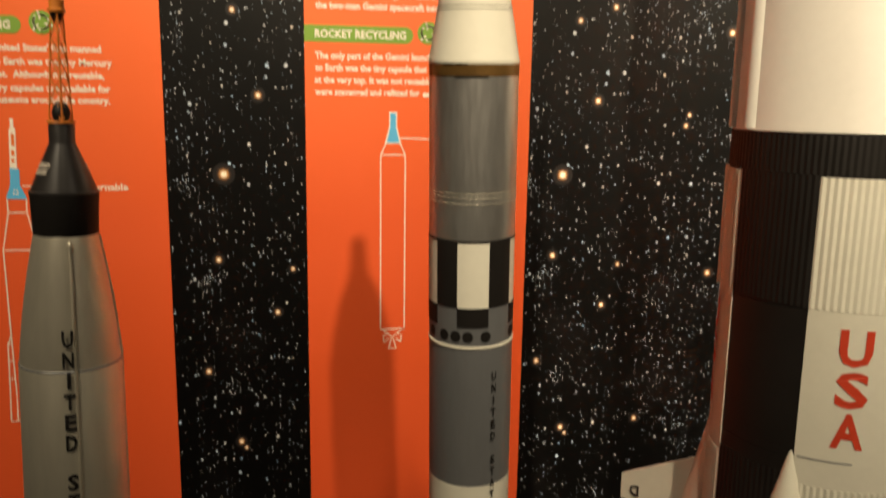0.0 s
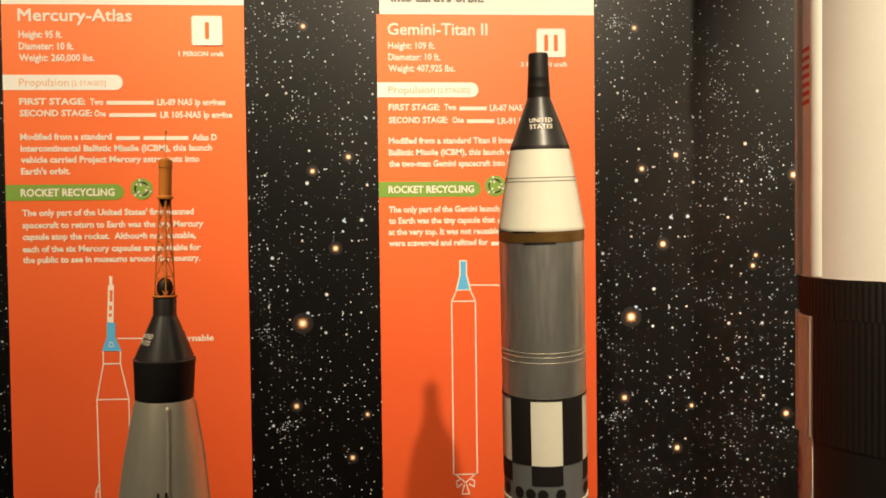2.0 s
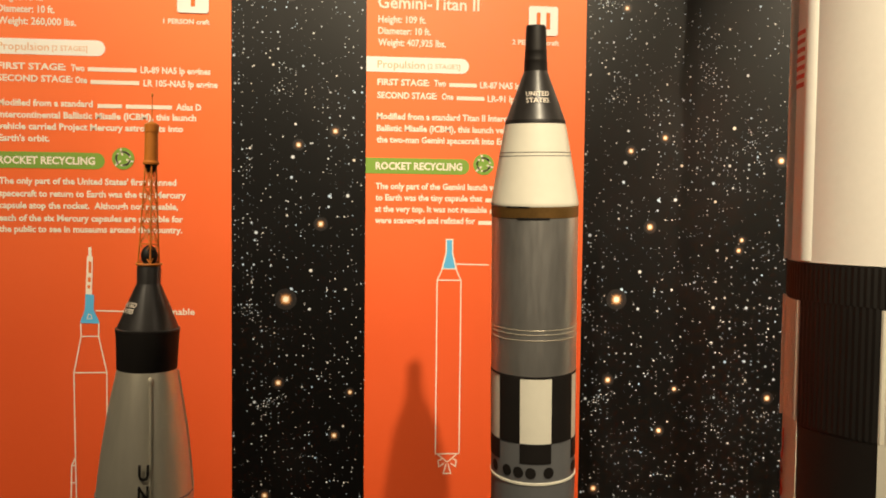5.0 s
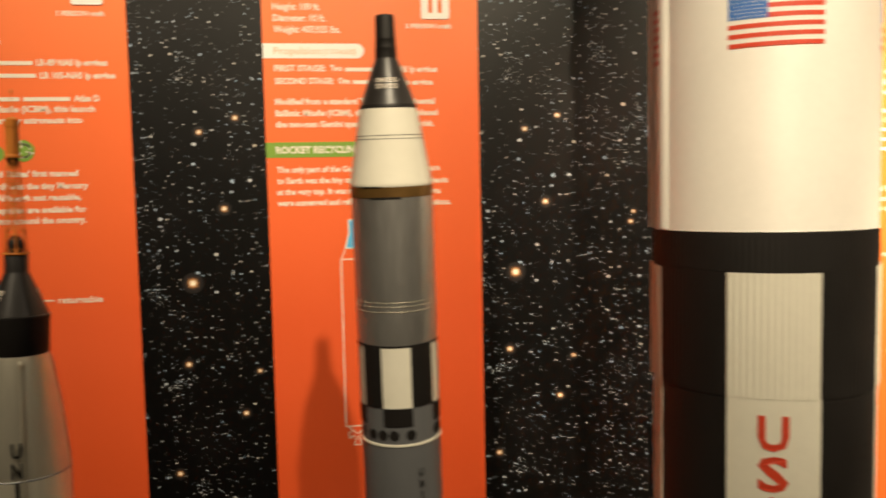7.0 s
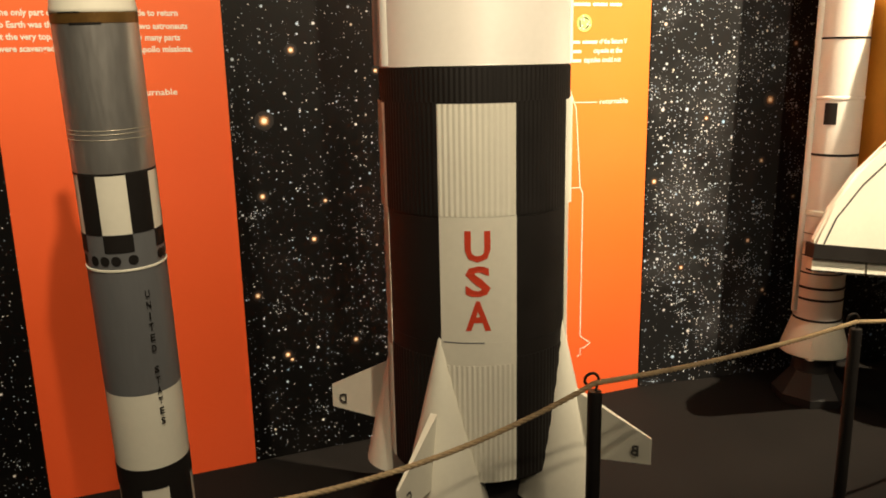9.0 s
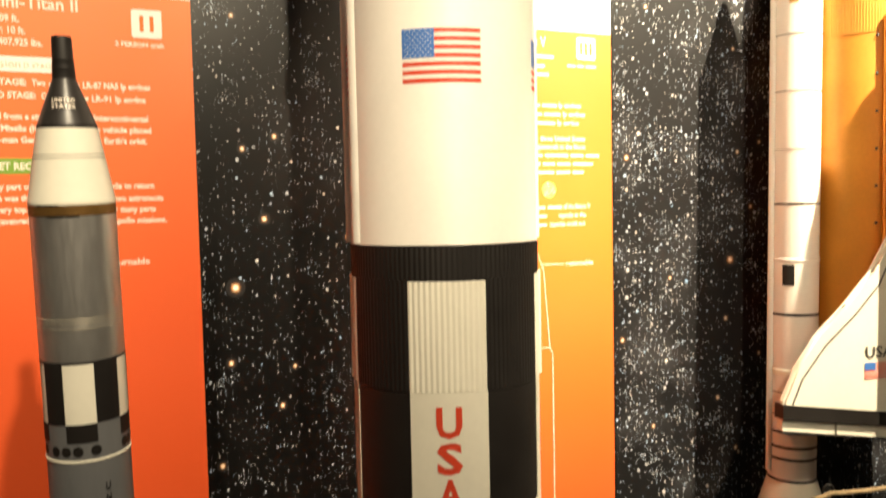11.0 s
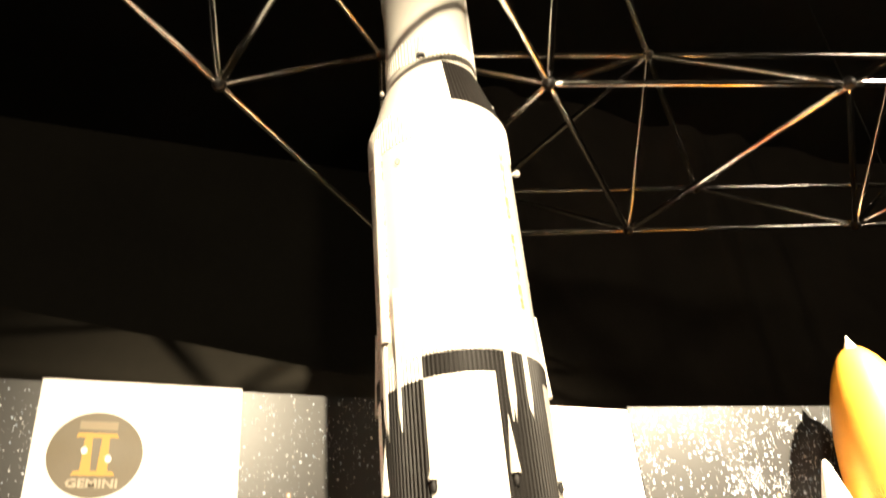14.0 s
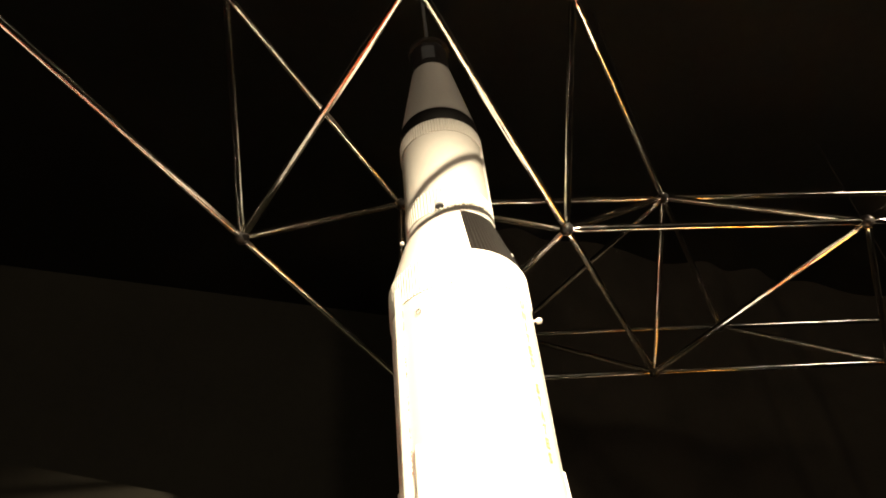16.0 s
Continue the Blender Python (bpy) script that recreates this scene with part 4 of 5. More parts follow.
    rpart("nose_section", lathe([(0.0178, 1.7458), (0.0170, 1.7606), (0.0172, 1.7611), (0.0168, 1.7631), (0.0162, 1.7748), (0.0164, 1.7753), (0.0160, 1.7769), (0.0150, 1.8094), (0.0138, 1.813), (0.010, 1.8135)], 48), BLACK, ob, "black nose cylinder")
    down_letters(ob, "UNITED STATES", R, 22, 1.0897, 0.0200, 0.0130, BLACK)
    return ob


def fin_shape(bm, a, pts, thick):
    """An upright plate in the radial plane at a degrees; pts are radius, height."""
    side = around(1, a + 90, 0)
    n = len(pts)
    rows = []
    for s in (-1, 1):
        rows.append([bm.verts.new(around(r, a, z) + side * s * thick / 2 * (1.0 if k not in (1, 2) else 0.35)) for k, (r, z) in enumerate(pts)])
    bm.faces.new(rows[0])
    bm.faces.new(list(reversed(rows[1])))
    for k in range(n):
        bm.faces.new((rows[0][k], rows[0][(k + 1) % n], rows[1][(k + 1) % n], rows[1][k]))
    return bm


def half_cone(bm, a, r_in, top, foot, r_top, r_foot, seg=20, out_top=0.0, out_foot=0.0):
    """A fairing that swells towards its foot, half sunk in the body."""
    rows = []
    steps = 8
    for j in range(steps + 1):
        t = j / steps
        z = top + (foot - top) * t
        rad = r_top + (r_foot - r_top) * t
        c = around(r_in + out_top + (out_foot - out_top) * t, a, z)
        ux, uy = around(1, a + 90, 0), around(1, a, 0)
        rows.append([bm.verts.new(c + ux * rad * math.cos(2 * math.pi * k / seg) + uy * rad * math.sin(2 * math.pi * k / seg)) for k in range(seg)])
    for p, q in zip(rows, rows[1:]):
        for k in range(seg):
            bm.faces.new((p[k], p[(k + 1) % seg], q[(k + 1) % seg], q[k]))
    bm.faces.new(rows[0])
    bm.faces.new(list(reversed(rows[-1])))
    return bm


def saturn_flag(ob, a):
    r, z0, z1 = 0.2097, 1.7725, 1.8795
    a0, a1 = a - 22, a + 22
    flag = rpart("flag", patch(r, r, z0, z1, a0, a1, 0.0005), WHITE, ob, "printed red, white and blue striped flag")
    h = (z1 - z0) / 13
    mid = a0 + (a1 - a0) * 0.41
    for k in range(0, 13, 2):
        rpart("stripe", patch(r, r, z0 + h * k, z0 + h * (k + 1), a0 if k < 6 else mid, a1, 0.0009), RED_INK, flag)
    canton = rpart("canton", patch(r, r, z0 + h * 6, z1, a0, mid, 0.0011), BLUE_INK, flag)
    bm = bmesh.new()
    for j in range(9):
        for i in range(6 - j % 2):
            aa = a0 + (mid - a0) * (i + 0.65 + 0.5 * (j % 2)) / 6.3
            z = z0 + h * 6 + (z1 - z0 - h * 6) * (j + 0.7) / 9.4
            s = 0.0022
            bm.faces.new([bm.verts.new(around(r + 0.0016, aa + math.degrees(s * c / r), z + s * d)) for c, d in ((1, 0), (0.3, 0.3), (0, 1), (-0.3, 0.3), (-1, 0), (-0.3, -0.3), (0, -1), (0.3, -0.3))])
    rpart("star_field", bm, WHITE, canton, smooth=0)


def saturn_rocket():
    ob = thing("model_rocket", (1.010, 1.4457, FLOOR), "towering black and white moon rocket model hung by a cable", "model rocket", "scale model rockets")
    R2 = 0.2062
    R, P = 0.2097, (-23.5, 66.5, 156.5, 246.5)
    rpart("stand", lathe([(0.20, FLOOR), (0.20, FLOOR + 0.03), (0.16, FLOOR + 0.035), (0.15, 0.545)]), MATT_BLACK, ob, "round black display stand")
    rpart("thrust_section", lathe([(R - 0.01, 0.540), (R, 0.545), (R, 0.8671)], 128), BLACK, ob, "black first-stage base")
    rpart("fuel_tank", lathe([(R, 0.8676), (R, 1.1396)], 128), BLACK, ob, "satin black tank with white panels")
    rpart("intertank", lathe([(R, 1.1401), (R, 1.4445), (R - 0.002, 1.4455)], 128), BLACK, ob)
    for k, c in enumerate(P):
        rpart("ribbed_panel", patch(R, R, 0.548, 0.8211, c - 22, c + 22.7, 0.0012, ribs=15, depth=0.0022), CREAM, ob, "cream ribbed panel")
        rpart("panel_head", patch(R, R, 0.8211, 0.8734, c - 22, c + 22.7, 0.0018), CREAM, ob)
        tank = rpart("white_panel", patch(R, R, 0.8734, 1.1453, c - 22, c + 22.7, 0.0016), CREAM, ob, "smooth cream panel")
        down_letters(tank, "USA", R + 0.0008, c, 1.1165, 0.0750, 0.063, RED_INK, wide=0.053)
        rpart("ribbed_panel", patch(R, R, 1.1455, 1.373, c - 22.3, c + 22.3, 0.0012, ribs=14, depth=0.0022), CREAM, ob, "cream ribbed panel")
        rpart("black_rib_panel", patch(R, R, 1.1455, 1.376, c + 22.5, c + 67.3, 0.0006, ribs=15, depth=0.0014), BLACK, ob, "black ribbed panel")
        rpart("black_rib_panel", patch(R, R, 1.376, 1.4435, c - 45, c + 45, 0.0006, ribs=30, depth=0.0016), BLACK, ob, "black ribbed panel")
        rpart("black_rib_panel", patch(R, R, 0.548, 0.8348, c + 22.5, c + 67.3, 0.0006, ribs=15, depth=0.0014), BLACK, ob, "black ribbed panel")
        # forward skirt
        rpart("white_panel", patch(R, R, 2.0641, 2.4788, c - 24, c + 22, 0.0022), WHITE, ob, "smooth white panel")
        rpart("black_rib_panel", patch(R, R, 2.0621, 2.4788, c + 22.2, c + 65.8, 0.0006, ribs=15, depth=0.0030), BLACK, ob, "black ribbed panel")
        rpart("black_rib_panel", patch(R, R, 2.4793, 2.534, c - 24, c + 22, 0.0006, ribs=16, depth=0.0030), BLACK, ob, "black ribbed panel")
        rpart("rib_panel", patch(R, R, 2.4793, 2.534, c + 22.2, c + 65.8, 0.0006, ribs=15, depth=0.0030), WHITE if k == 3 else BLACK, ob)
        # motor fairings
        for da, top, foot in ((27, 2.3838, 2.2459), (-22, 2.297, 2.2459)):
            f = rpart("motor_fairing", half_cone(bmesh.new(), c + da, R, top, foot, 0.001, 0.0125, out_top=0.0, out_foot=0.004), WHITE, ob, "white pointed motor fairing")
            rpart("nozzle", lathe([(0.006, 2.2204), (0.0085, 2.2316), (0.006, 2.248)], 16), MATT_BLACK, f).matrix_basis = Matrix.Translation(around(R + 0.004, c + da, 0))
        for da in (-57, -43, 31):
            bm = half_cone(bmesh.new(), c + da, R, 2.4196, 2.3634, 0.0075, 0.0015)
            half_cone(bm, c + da, R, 2.735, 2.4196, 0.0075, 0.0075)
            rpart("tunnel", bm, WHITE, ob)
    rpart("score_line", patch(R, R, 0.8719, 0.8744, -44, -20, 0.0024), LOW_GREY, ob)
    rpart("oxidiser_tank", lathe([(R, 1.4455), (R + 0.0015, 1.447), (R, 1.45), (R, 2.058), (R + 0.001, 2.059), (R, 2.0616)], 128), WHITE, ob, "smooth white tank cylinder")
    rpart("rim_ribs", patch(R, R, 2.0585, 2.0657, -60, 20, 0.0008, ribs=26, depth=0.0022), WHITE, ob)
    rpart("forward_skirt", lathe([(R, 2.0621), (R, 2.534)], 128), BLACK, ob)
    for c in P:
        saturn_flag(ob, c)
    for a in (-88, 92):
        bm = half_cone(bmesh.new(), a, R, 2.0496, 1.449, 0.020, 0.020, out_top=-0.010, out_foot=-0.010)
        rpart("cable_tunnel", bm, WHITE, ob, "white cable tunnel")
        rpart("side_conduit", half_cone(bmesh.new(), a - 20, R, 2.0496, 1.449, 0.010, 0.010, out_top=0.001, out_foot=0.001), WHITE, ob)
        rpart("cable_tunnel", half_cone(bmesh.new(), a + 10, R2, 3.233, 2.6067, 0.012, 0.013, out_top=0.004, out_foot=0.006), WHITE, ob, "white cable tunnel")
    for a in (64, -115):
        rpart("feed_tunnel", half_cone(bmesh.new(), a, R, 2.6922, 2.4707, 0.003, 0.009, out_foot=0.003), WHITE, ob)
        rpart("side_fairing", half_cone(bmesh.new(), a, R, 1.3769, 1.1396, 0.008, 0.008), CREAM, ob)
    # second stage
    rpart("second_stage", lathe([(R, 2.5345), (R + 0.001, 2.5361), (R, 2.5586), (R2, 2.6762), (R2, 3.2913), (R2 - 0.002, 3.2955)], 128), WHITE, ob, "bright white second stage")
    rpart("stage_ribs", patch(R2, R2, 3.18, 3.2902, -130, 60, 0.0004, ribs=60, depth=0.0034), WHITE, ob)
    rpart("stage_ribs", patch(R, R - 0.0010, 2.5361, 2.5596, -130, 60, 0.0010, ribs=80, depth=0.0018), WHITE, ob)
    # Paler ink on the right column paints in the bleaching by strong light.
    for a, ink in ((-75.5, RED_INK), (32, INK_TAN)):
        down_letters(ob, "UNITED STATES", R2, a, 3.1593, 0.0385, 0.028, ink)
    knob = rpart("vent_knob", ball(around(R2 + 0.017, 66, 3.1645), 0.010), WHITE, ob)
    rpart("stem", rod(around(R2 - 0.002, 66, 3.1645), around(R2 + 0.017, 66, 3.1645), 0.004), WHITE, knob)
    rpart("eye_bolt", tube([around(R2 + 0.004, -56 + 2.2 * math.cos(2 * math.pi * k / 16), 3.1179 + 0.008 * math.sin(2 * math.pi * k / 16)) for k in range(16)], 0.0012, 6, closed=True), SCORE, ob)
    # adapter and third stage
    r3 = 0.1400
    rpart("adapter_cone", lathe([(R2 - 0.001, 3.295), (R2 - 0.003, 3.3004), (r3 + 0.002, 3.5121), (r3 + 0.003, 3.518), (r3, 3.5218)], 128), WHITE, ob, "white conical adapter")
    rpart("black_rib_panel", patch(R2 - 0.003, r3 + 0.002, 3.3043, 3.5102, -9, 42, 0.0006, ribs=14, depth=0.003), BLACK, ob, "black ribbed panel")
    rpart("third_stage", lathe([(r3, 3.5223), (r3, 3.9495)], 96), WHITE, ob, "white third stage in half shade")
    for z0, z1, n in ((3.5238, 3.6129, 50), (3.8881, 3.9486, 62)):
        rpart("stage_ribs", patch(r3, r3, z0, z1, -150, 100, 0.0004, ribs=n, depth=0.0040), WHITE, ob)
    pod = rpart("motor_pod", half_cone(bmesh.new(), -33, r3, 3.5986, 3.5372, 0.006, 0.014, out_foot=0.006), WHITE, ob)
    rpart("pod_foot", lathe([(0.014, 3.5295), (0.014, 3.5372)], 16), LOW_GREY, pod).matrix_basis = Matrix.Translation(around(r3 + 0.006, -33, 0))
    rpart("side_cleat", ball(around(r3 + 0.018, -112, 3.5218), 0.008), WHITE, ob)
    rpart("side_cleat", ball(around(R2 - 0.030, 62, 3.4092), 0.008), WHITE, ob)
    rpart("tunnel", half_cone(bmesh.new(), 57, r3, 3.9438, 3.5295, 0.006, 0.006), WHITE, ob)
    rpart("instrument_band", lathe([(r3, 3.95), (r3 + 0.0006, 3.9517), (r3 - 0.001, 4.0133), (r3 - 0.003, 4.0155)], 96), BLACK, ob, "black instrument ring")
    rpart("upper_cone", lathe([(0.1372, 4.016), (0.1368, 4.0204), (0.0775, 4.3605), (0.075, 4.3625)], 96), WHITE, ob, "white tapered spacecraft adapter")
    top = rpart("service_module", lathe([(0.073, 4.3629), (0.074, 4.3752), (0.0715, 4.3781), (0.0715, 4.5025), (0.082, 4.5074), (0.083, 4.5191), (0.078, 4.525), (0.02, 4.5309)], 64), CAPSULE, ob, "dark grey top cylinder with flange")
    rpart("hatch", patch(0.0715, 0.0715, 4.3997, 4.478, -45, -5, 0.002), LOW_GREY, top)
    rpart("lug", ball((0.0, 0, 4.5583), 0.022, squash=(0.6, 0.6, 1.6)), LOW_GREY, top)
    rpart("shackle", tube([(0.02 * math.cos(2 * math.pi * k / 20), 0, 4.6004 + 0.032 * math.sin(2 * math.pi * k / 20)) for k in range(20)], 0.006, 8, closed=True), LOW_GREY, ob)
    rpart("hanging_cable", rod((0, 0, 4.6151), (0, 0, 5.41), 0.007, 10), LOW_GREY, ob, "steel hanging cable")
    # fairings and fins
    for ch, a in (("C", -47), ("D", -137), ("B", 43), ("A", 133)):
        bm = half_cone(bmesh.new(), a, R - 0.012, 0.885, 0.470, 0.003, 0.104, seg=28, out_top=0.008, out_foot=0.0)
        fairing = rpart("engine_fairing", bm, CREAM, ob, "cream conical engine fairing")
        fin = rpart("fin", fin_shape(bmesh.new(), a, [(0.235, 0.725), (0.418, 0.628), (0.418, 0.566), (0.235, 0.556)], 0.016), CREAM, ob, "cream swept fin")
        bm = letters(ch, 0.03)
        w = max(v.co.x for v in bm.verts)
        side = around(1, a + 90, 0)
        for s in (-1, 1):
            bm = letters(ch, 0.03)
            for v in bm.verts:
                u = (v.co.x - w / 2) * 0.024 * s
                v.co = around(0.383 + u, a, 0.584 + v.co.y * 0.026 - FLOOR) + side * s * 0.0075
            part("letter", bm, SCORE, fin, smooth=0)
        rpart("engine_bell", lathe([(0.03, 0.52), (0.045, 0.46), (0.055, 0.42)], 32), MATT_BLACK, ob).matrix_basis = Matrix.Translation(around(R - 0.01, a, 0))
    return ob


mercury_rocket()
titan_rocket()
saturn_rocket()


# ---- shuttle stack ----
def booster(at, label):
    ob = thing("booster_rocket", at, label, "model rocket", "shuttle stack")
    R = 0.0773
    rpart("stand", lathe([(0.120, FLOOR), (0.125, FLOOR + 0.03), (0.070, 0.385), (0.060, 0.40)], 8), MATT_BLACK, ob, "black faceted floor stand", 20)
    rpart("nozzle", lathe([(0.062, 0.385), (0.070, 0.39), (0.058, 0.46)], 40), MATT_BLACK, ob, "black engine nozzle")
    skirt = rpart("skirt", lathe([(0.108, 0.452), (0.111, 0.4556), (0.111, 0.4664), (R + 0.003, 0.5692), (R, 0.574)], 64), CREAM, ob, "flared cream skirt")
    rpart("hold_down_foot", half_cone(bmesh.new(), -52, 0.098, 0.5238, 0.4472, 0.002, 0.014), CREAM, skirt)
    rpart("case", lathe([(R, 0.5728), (R, 2.235)], 72), WHITE, ob, "long white booster case")
    rpart("nose_cone", lathe([(R, 2.2356), (R - 0.001, 2.2396), (0.064, 2.2805), (0.020, 2.4376), (0.014, 2.4569), (0.008, 2.4694), (0.002, 2.474)], 72), WHITE, ob, "white pointed nose cone")
    for z, h, m in ((2.06, 0.0015, SCORE), (1.876, 0.0015, SCORE), (1.685, 0.0008, SCORE), (1.506, 0.0032, BLACK), (1.3195, 0.0008, SCORE), (1.138, 0.0042, BLACK), (0.741, 0.0030, BLACK), (0.69, 0.0042, BLACK), (0.65, 0.0042, BLACK), (0.577, 0.0042, BLACK), (0.8, 0.0016, SCORE), (0.875, 0.0016, SCORE)):
        rpart("joint_ring", lathe([(R, z - h), (R + 0.0014, z - h * 0.8375), (R + 0.0014, z + h * 0.8375), (R, z + h)], 72), m, ob)
    rpart("attach_ring", lathe([(R, 0.9333), (R + 0.004, 0.9365), (R + 0.004, 0.951), (R, 0.9549)], 72), CREAM, ob)
    rpart("attach_ring", lathe([(R, 1.3147), (R + 0.0025, 1.3166), (R + 0.0025, 1.3234), (R, 1.3254)], 72), WHITE, ob)
    rpart("black_square", patch(R, R, 1.236, 1.3047, -75, -47, 0.0012), BLACK, ob, "black test square")
    rpart("yellow_patch", patch(R, R, 2.16, 2.188, -66, -44, 0.0012), INK_GOLD, ob)
    rpart("cable_tunnel", half_cone(bmesh.new(), -108, R, 2.2246, 0.6003, 0.010, 0.010, out_top=0.006, out_foot=0.006), WHITE, ob, "white cable tunnel")
    return ob


left_booster = booster((2.4358, 1.7579, FLOOR), "white solid booster model with black joint rings")
stack_lean = Vector((0, 0, 1)).rotation_difference(Vector((0.0125, 0, 1))).to_matrix().to_4x4()
left_booster.matrix_world = Matrix.Translation((2.4358, 1.7579, FLOOR)) @ stack_lean
copy_thing(left_booster, Matrix.Translation((2.955, 1.656, FLOOR)) @ stack_lean)


def fuel_tank():
    ob = thing("external_tank", (2.717, 1.707, FLOOR), "large orange-yellow shuttle fuel tank model", "model rocket", "shuttle stack")
    R = 0.175
    ogive = [(R * math.sqrt(max(1 - t ** 1.85, 0)), 2.36 + 0.53 * t) for t in (0, 0.1, 0.2, 0.3, 0.4, 0.5, 0.6, 0.7, 0.8, 0.88, 0.94, 0.975)]
    dome = [(R * math.sin(t), 1.05 - 0.12 * math.cos(t)) for t in (0.05, 0.3, 0.6, 0.9, 1.2, 1.5)]
    rpart("tank_shell", lathe(dome + [(R, 1.06), (R, 2.05)], 128), GOLD_TANK, ob, "orange foam-covered tank shell")
    rpart("intertank", lathe([(R, 2.0505), (R, 2.3595)], 128), GOLD_TANK, ob)
    rpart("ribbed_intertank", patch(R, R, 2.052, 2.358, -87, 40, 0.0006, ribs=46, depth=0.0013), GOLD_TANK, ob, "ribbed orange intertank")
    rpart("nose", lathe(ogive, 128), GOLD_TANK, ob, "pointed orange nose")
    rpart("nose_spike", lathe([(0.028, 2.872), (0.018, 2.898), (0.008, 2.920), (0.003, 2.935)], 24), CREAM, ob)
    for k in range(9):
        rpart("line_bracket", ball(around(R + 0.002, -40, 1.2 + 0.12 * k), 0.005, seg=8), SCORE, ob)
    rpart("feed_line", tube([around(R + 0.012, -32, z) for z in (1.05, 1.4, 1.8, 2.1)], 0.010, 10), GOLD_TANK, ob)
    for z in (1.02, 2.12):
        for dx, dy in ((-0.2575, 0.0509), (0.258, -0.051)):
            rpart("strut", rod((dx * 0.6, dy * 0.6, z), (dx * 0.74, dy * 0.74, z), 0.012, 12), GOLD_TANK, ob)
    rpart("orbiter_strut", rod((-0.02, -0.10, 1.05), (-0.05, -0.26, 1.00), 0.010, 12), GOLD_TANK, ob)
    rpart("orbiter_strut", rod((-0.02, -0.10, 1.75), (-0.05, -0.26, 1.80), 0.010, 12), GOLD_TANK, ob)
    return ob


fuel_tank()


def slab(bm, pts, y0, y1):
    """A plate with outline x, z between two depths."""
    a = [bm.verts.new((x, y0, z)) for x, z in pts]
    b = [bm.verts.new((x, y1, z)) for x, z in pts]
    bm.faces.new(a)
    bm.faces.new(list(reversed(b)))
    for k in range(len(pts)):
        bm.faces.new((a[k], a[(k + 1) % len(pts)], b[(k + 1) % len(pts)], b[k]))
    return bm


def orbiter():
    ob = thing("space_shuttle", (2.626, 1.358, FLOOR), "white and black winged shuttle orbiter model", "model spacecraft", "shuttle stack", turn=-11.2)
    f = FLOOR
    body = bmesh.new()
    rings = []
    for z, rx, ry, oy in ((0.80, 0.105, 0.105, 0), (0.90, 0.112, 0.110, 0), (1.5, 0.112, 0.108, 0), (1.78, 0.108, 0.100, 0.004), (1.92, 0.090, 0.085, 0.018), (2.02, 0.060, 0.060, 0.035), (2.08, 0.025, 0.028, 0.05), (2.09, 0.008, 0.008, 0.054)):
        rings.append([body.verts.new((rx * math.copysign(abs(math.cos(t)) ** 0.7, math.cos(t)), oy + ry * math.copysign(abs(math.sin(t)) ** 0.7, math.sin(t)), z - f)) for t in (2 * math.pi * k / 40 for k in range(40))])
    for a, b in zip(rings, rings[1:]):
        for k in range(40):
            body.faces.new((a[k], a[(k + 1) % 40], b[(k + 1) % 40], b[k]))
    body.faces.new(list(reversed(rings[0])))
    body.faces.new(rings[-1])
    part("fuselage", body, WHITE, ob, "white rounded fuselage")
    for s in (-1, 1):
        outline = [(s * x, z - f) for x, z in ((0.10, 0.835), (0.505, 0.900), (0.508, 0.915), (0.455, 1.015), (0.385, 1.118), (0.270, 1.200), (0.19, 1.285), (0.12, 1.40), (0.10, 1.55))]
        w = bmesh.new()
        slab(w, outline, 0.062, 0.092)
        bmesh.ops.bevel(w, geom=w.edges[:], offset=0.008, segments=3, affect="EDGES")
        wing = part("wing", w, CREAM, ob, "cream wing with dark edge stripe")
        edge = strokes([[(s * x, z - f) for x, z in ((0.476, 0.912), (0.443, 0.985), (0.365, 1.080), (0.262, 1.168), (0.178, 1.256), (0.122, 1.37))]], 0.006, 0.0606)
        part("edge_stripe", edge, SCORE, wing, smooth=0)
        band = slab(bmesh.new(), [(s * x, z - f) for x, z in ((0.10, 0.812), (0.512, 0.868), (0.512, 0.912), (0.10, 0.856))], 0.056, 0.098)
        part("black_band", band, BLACK, wing, "black hinge band")
        for x0, x1 in ((0.327, 0.508), (0.10, 0.319)):
            e = bmesh.new()
            zl = lambda x: 0.770 + (x - 0.07) * 0.14
            slab(e, [(s * x0, zl(x0) - f), (s * x1, zl(x1) - f), (s * x1, zl(x1) + 0.040 - f), (s * x0, zl(x0) + 0.040 - f)], 0.066, 0.090)
            part("elevon", e, CREAM, wing, "cream elevon", 0)
            lip = slab(bmesh.new(), [(s * x0, zl(x0) - 0.006 - f), (s * x1, zl(x1) - 0.006 - f), (s * x1, zl(x1) - 0.0005 - f), (s * x0, zl(x0) - 0.0005 - f)], 0.064, 0.092)
            part("elevon_edge", lip, BLACK, wing, "", 0)
    left = [o for o in ob.children if o.name.startswith("wing")][0]
    wall_text(left, "USA", -0.225, 1.035 - f, 0.034, -0.125, SCORE, 0.0600, 0.02, "lettering")
    part("flag", flat([(-0.228, 0.970 - f), (-0.122, 0.970 - f), (-0.122, 1.020 - f), (-0.228, 1.020 - f)], 0.0604), INK_WHITE, left, "small striped flag", 0)
    part("canton", flat([(-0.228, 0.996 - f), (-0.188, 0.996 - f), (-0.188, 1.020 - f), (-0.228, 1.020 - f)], 0.0596), BLUE_INK, left, "", 0)
    for k in range(7):
        z, x0 = 0.970 + 0.0073 * k, -0.228 if k < 4 else -0.187
        part("stripe", flat([(x0, z - f), (-0.122, z - f), (-0.122, z + 0.0042 - f), (x0, z + 0.0042 - f)], 0.0599), RED_INK, left, "", 0)
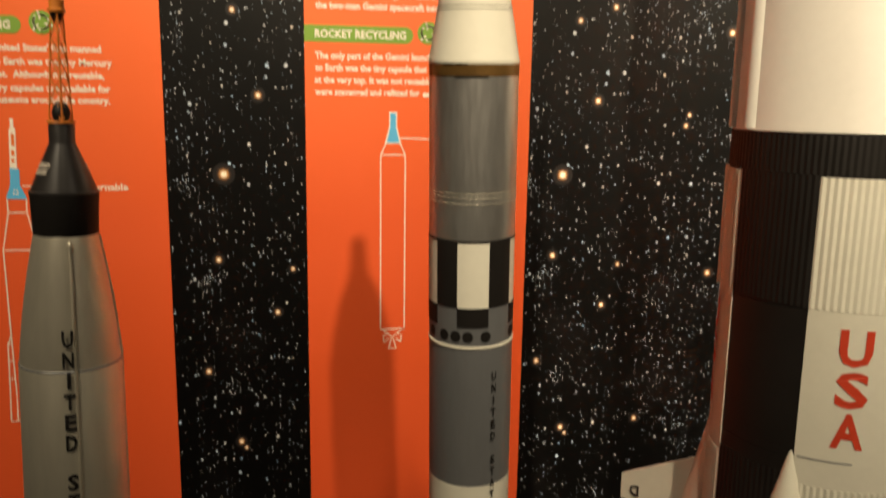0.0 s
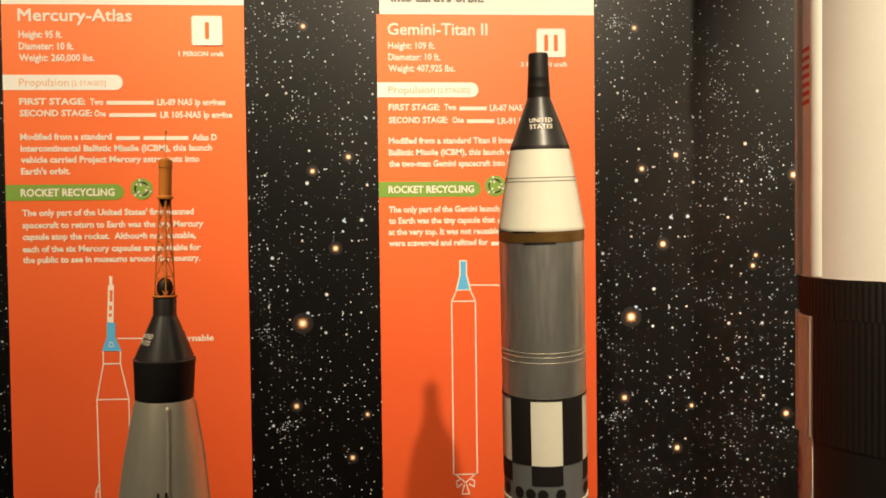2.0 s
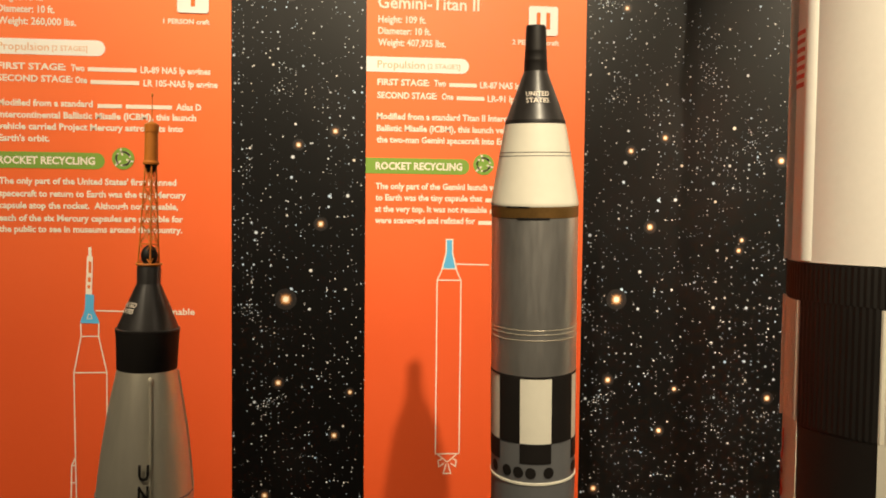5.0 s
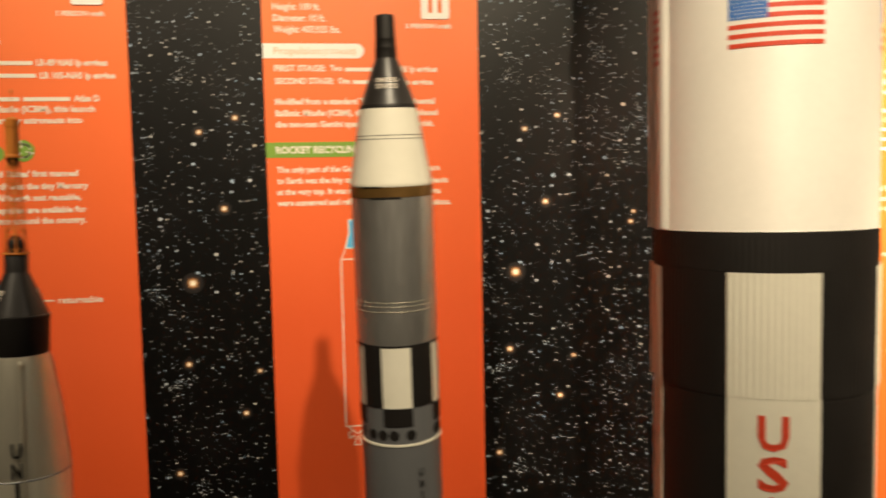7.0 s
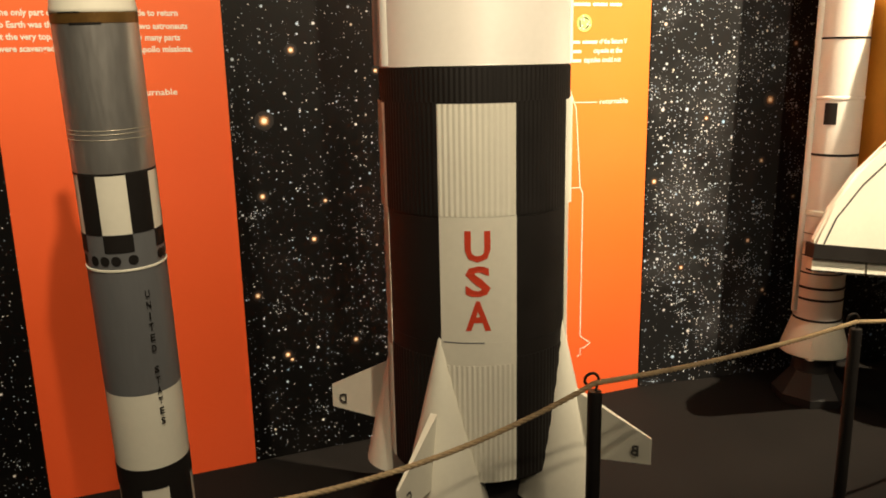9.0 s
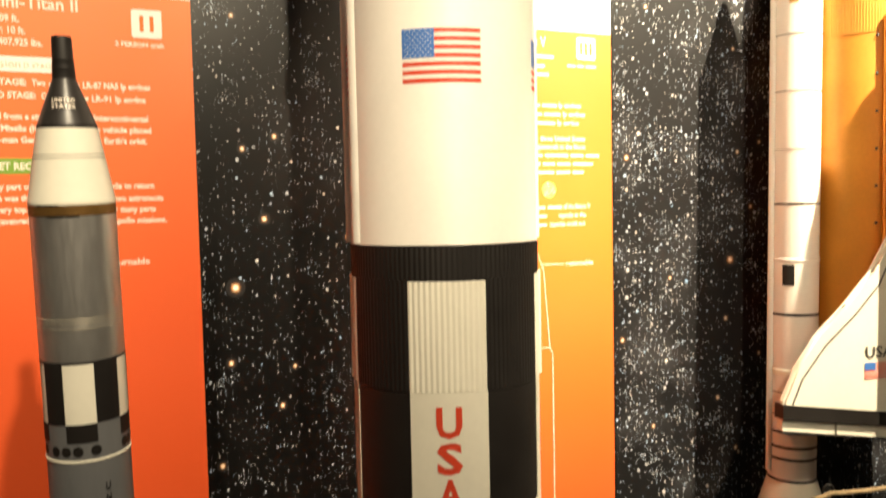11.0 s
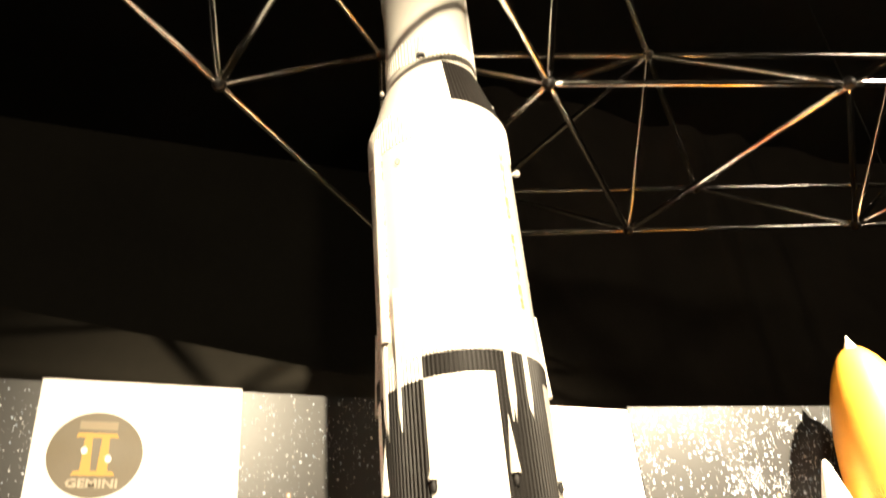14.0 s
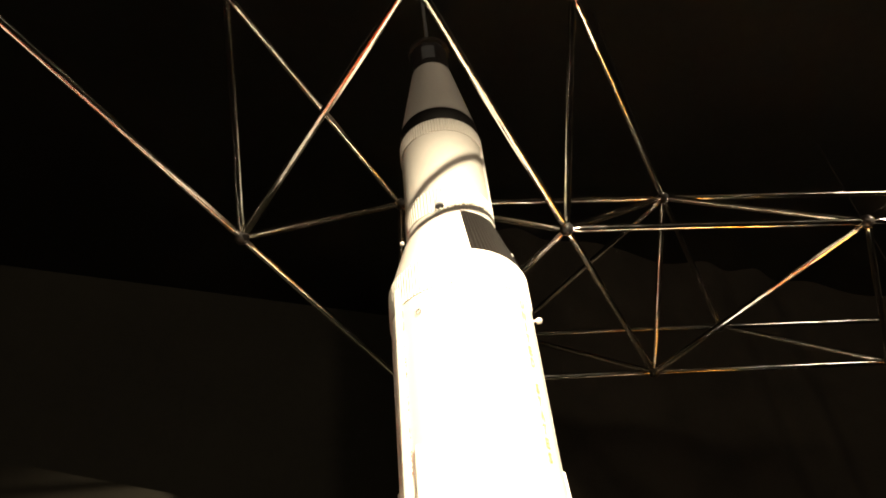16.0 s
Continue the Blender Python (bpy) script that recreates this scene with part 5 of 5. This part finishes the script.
    tail = slab(bmesh.new(), [(-0.010, 0), (0.010, 0), (0.010, 1), (-0.010, 1)], 0, 1)
    for v in tail.verts:
        t, up_ = v.co.y, v.co.z
        v.co = Vector((v.co.x * (1 - 0.6 * t), -0.09 - 0.27 * t, (0.80 - 0.08 * t) + (0.30 - 0.16 * t) * up_ - f))
    part("tail_fin", tail, WHITE, ob, "", 0)
    for x in (-0.05, 0.05):
        part("engine_pod", up(ball((x, -0.09, 0.90), 0.05, squash=(0.9, 0.8, 2.2))), WHITE, ob)
    for x, y in ((0, -0.045), (-0.05, 0.04), (0.05, 0.04)):
        bm = lathe([(0.045, 0.70), (0.030, 0.76), (0.02, 0.81)], 32)
        bmesh.ops.translate(bm, verts=bm.verts, vec=(x, y, -f))
        part("engine_bell", bm, MATT_BLACK, ob)
    return ob


orbiter()


# ---- rope barrier ----
def rope_post(x, y):
    ob = thing("rope_post", (x, y, FLOOR), "slim black barrier post with a wire loop", "barrier post", "rope barrier posts")
    part("base_plate", lathe([(0.11, 0), (0.11, 0.006), (0.10, 0.010), (0.018, 0.012)], 40), MATT_BLACK, ob)
    part("tube", lathe([(0.0135, 0.010), (0.0135, 0.572), (0.012, 0.577), (0.006, 0.578)], 24), BLACK, ob)
    pts = [(0.0, 0, 0.574), (0.004, 0, 0.582)] + [(-0.003 + 0.0125 * math.sin(t), 0.001 * k, 0.598 - 0.0125 * math.cos(t)) for k, t in enumerate(x_ * 0.4 + 0.5 for x_ in range(14))]
    part("loop", tube(pts, 0.0028, 8), BLACK, ob, "black wire loop")
    return ob


posts = [(-0.10, 0.985), (1.03, 0.965), (1.745, 1.02), (2.47, 1.06), (3.2, 1.1)]
for p in posts:
    rope_post(*p)


def rope_bow(a, b, sag):
    """One bow of three-strand rope."""
    bm = bmesh.new()
    a, b = Vector(a), Vector(b)
    n = int((b - a).length / 0.004)
    for strand in range(3):
        pts = []
        for k in range(n + 1):
            t = k / n
            p = a.lerp(b, t)
            p.z -= sag * 4 * t * (1 - t)
            w = 2 * math.pi * (k / 9.0 + strand / 3)
            pts.append(p + Vector((0, 0.0026 * math.cos(w), 0.0026 * math.sin(w))))
        tube(pts, 0.0029, 6, bm)
    return bm


ropes = thing("barrier_rope", (1.03, 0.98, 0.86), "beige twisted rope strung between barrier posts", "rope")
for (xa, ya), (xb, yb), sag in zip(posts, posts[1:], (0.105, 0.012, 0.03, 0.03)):
    bm = rope_bow((xa, ya, 0.873), (xb, yb, 0.873), sag)
    bmesh.ops.translate(bm, verts=bm.verts, vec=(-1.03, -0.98, -0.86))
    part("rope_bow", bm, ROPE, ropes, smooth=60)


# ---- overhead space frame ----
def space_frame():
    ob = thing("ceiling_truss", (1.41, 1.39, 3.6), "polished steel tube space frame with black nodes overhead", "truss")
    u, v, high = Vector((1.03, -0.288, 0)), Vector((0.77, 0.745, 0)), 0.44
    low = {(-1, -1), (0, -1), (-1, 0), (0, 0), (1, 0), (2, 0), (3, 0), (-1, 1), (0, 1), (1, 1), (2, 1)}
    top = {(-1, -1), (0, -1), (-1, 0), (0, 0), (1, 0), (2, 0), (-1, 1), (0, 1), (1, 1)}
    place = {("low", i, j): u * i + v * j for i, j in low}
    place.update({("top", i, j): u * i + v * j + (u + v) / 3 + Vector((0, 0, high)) for i, j in top})
    bars_ = []
    for layer, nodes in (("low", low), ("top", top)):
        for i, j in sorted(nodes):
            for di, dj in ((1, 0), (0, 1), (1, -1)):
                if (i + di, j + dj) in nodes:
                    bars_.append(((layer, i, j), (layer, i + di, j + dj)))
    for i, j in sorted(top):
        for di, dj in ((0, 0), (1, 0), (0, 1)):
            if (i + di, j + dj) in low:
                bars_.append((("top", i, j), ("low", i + di, j + dj)))
    gone = {(("low", -1, 0), ("low", 0, 0)), (("top", -1, 0), ("top", 0, -1))}
    for a, b in bars_:
        if (a, b) in gone or (b, a) in gone:
            continue
        p, q = place[a], place[b]
        d = (q - p).normalized()
        bm = rod(p + d * 0.045, q - d * 0.045, 0.0125, 14)
        rod(p + d * 0.016, p + d * 0.047, 0.008, 12, bm, r2=0.0125)
        rod(q - d * 0.016, q - d * 0.047, 0.008, 12, bm, r2=0.0125)
        part("truss_tube", bm, CHROME, ob)
    for p in place.values():
        part("node_ball", ball(p, 0.024, seg=16), NODE_BLACK, ob, "black node ball")
    for key in (("top", 0, 0), ("top", 1, 1), ("top", -1, -1), ("top", 2, 0)):
        part("hanger_rod", rod(place[key], place[key] + Vector((0, 0, 5.4 - 3.6 - high)), 0.004, 8), NODE_BLACK, ob)
    return ob


space_frame()
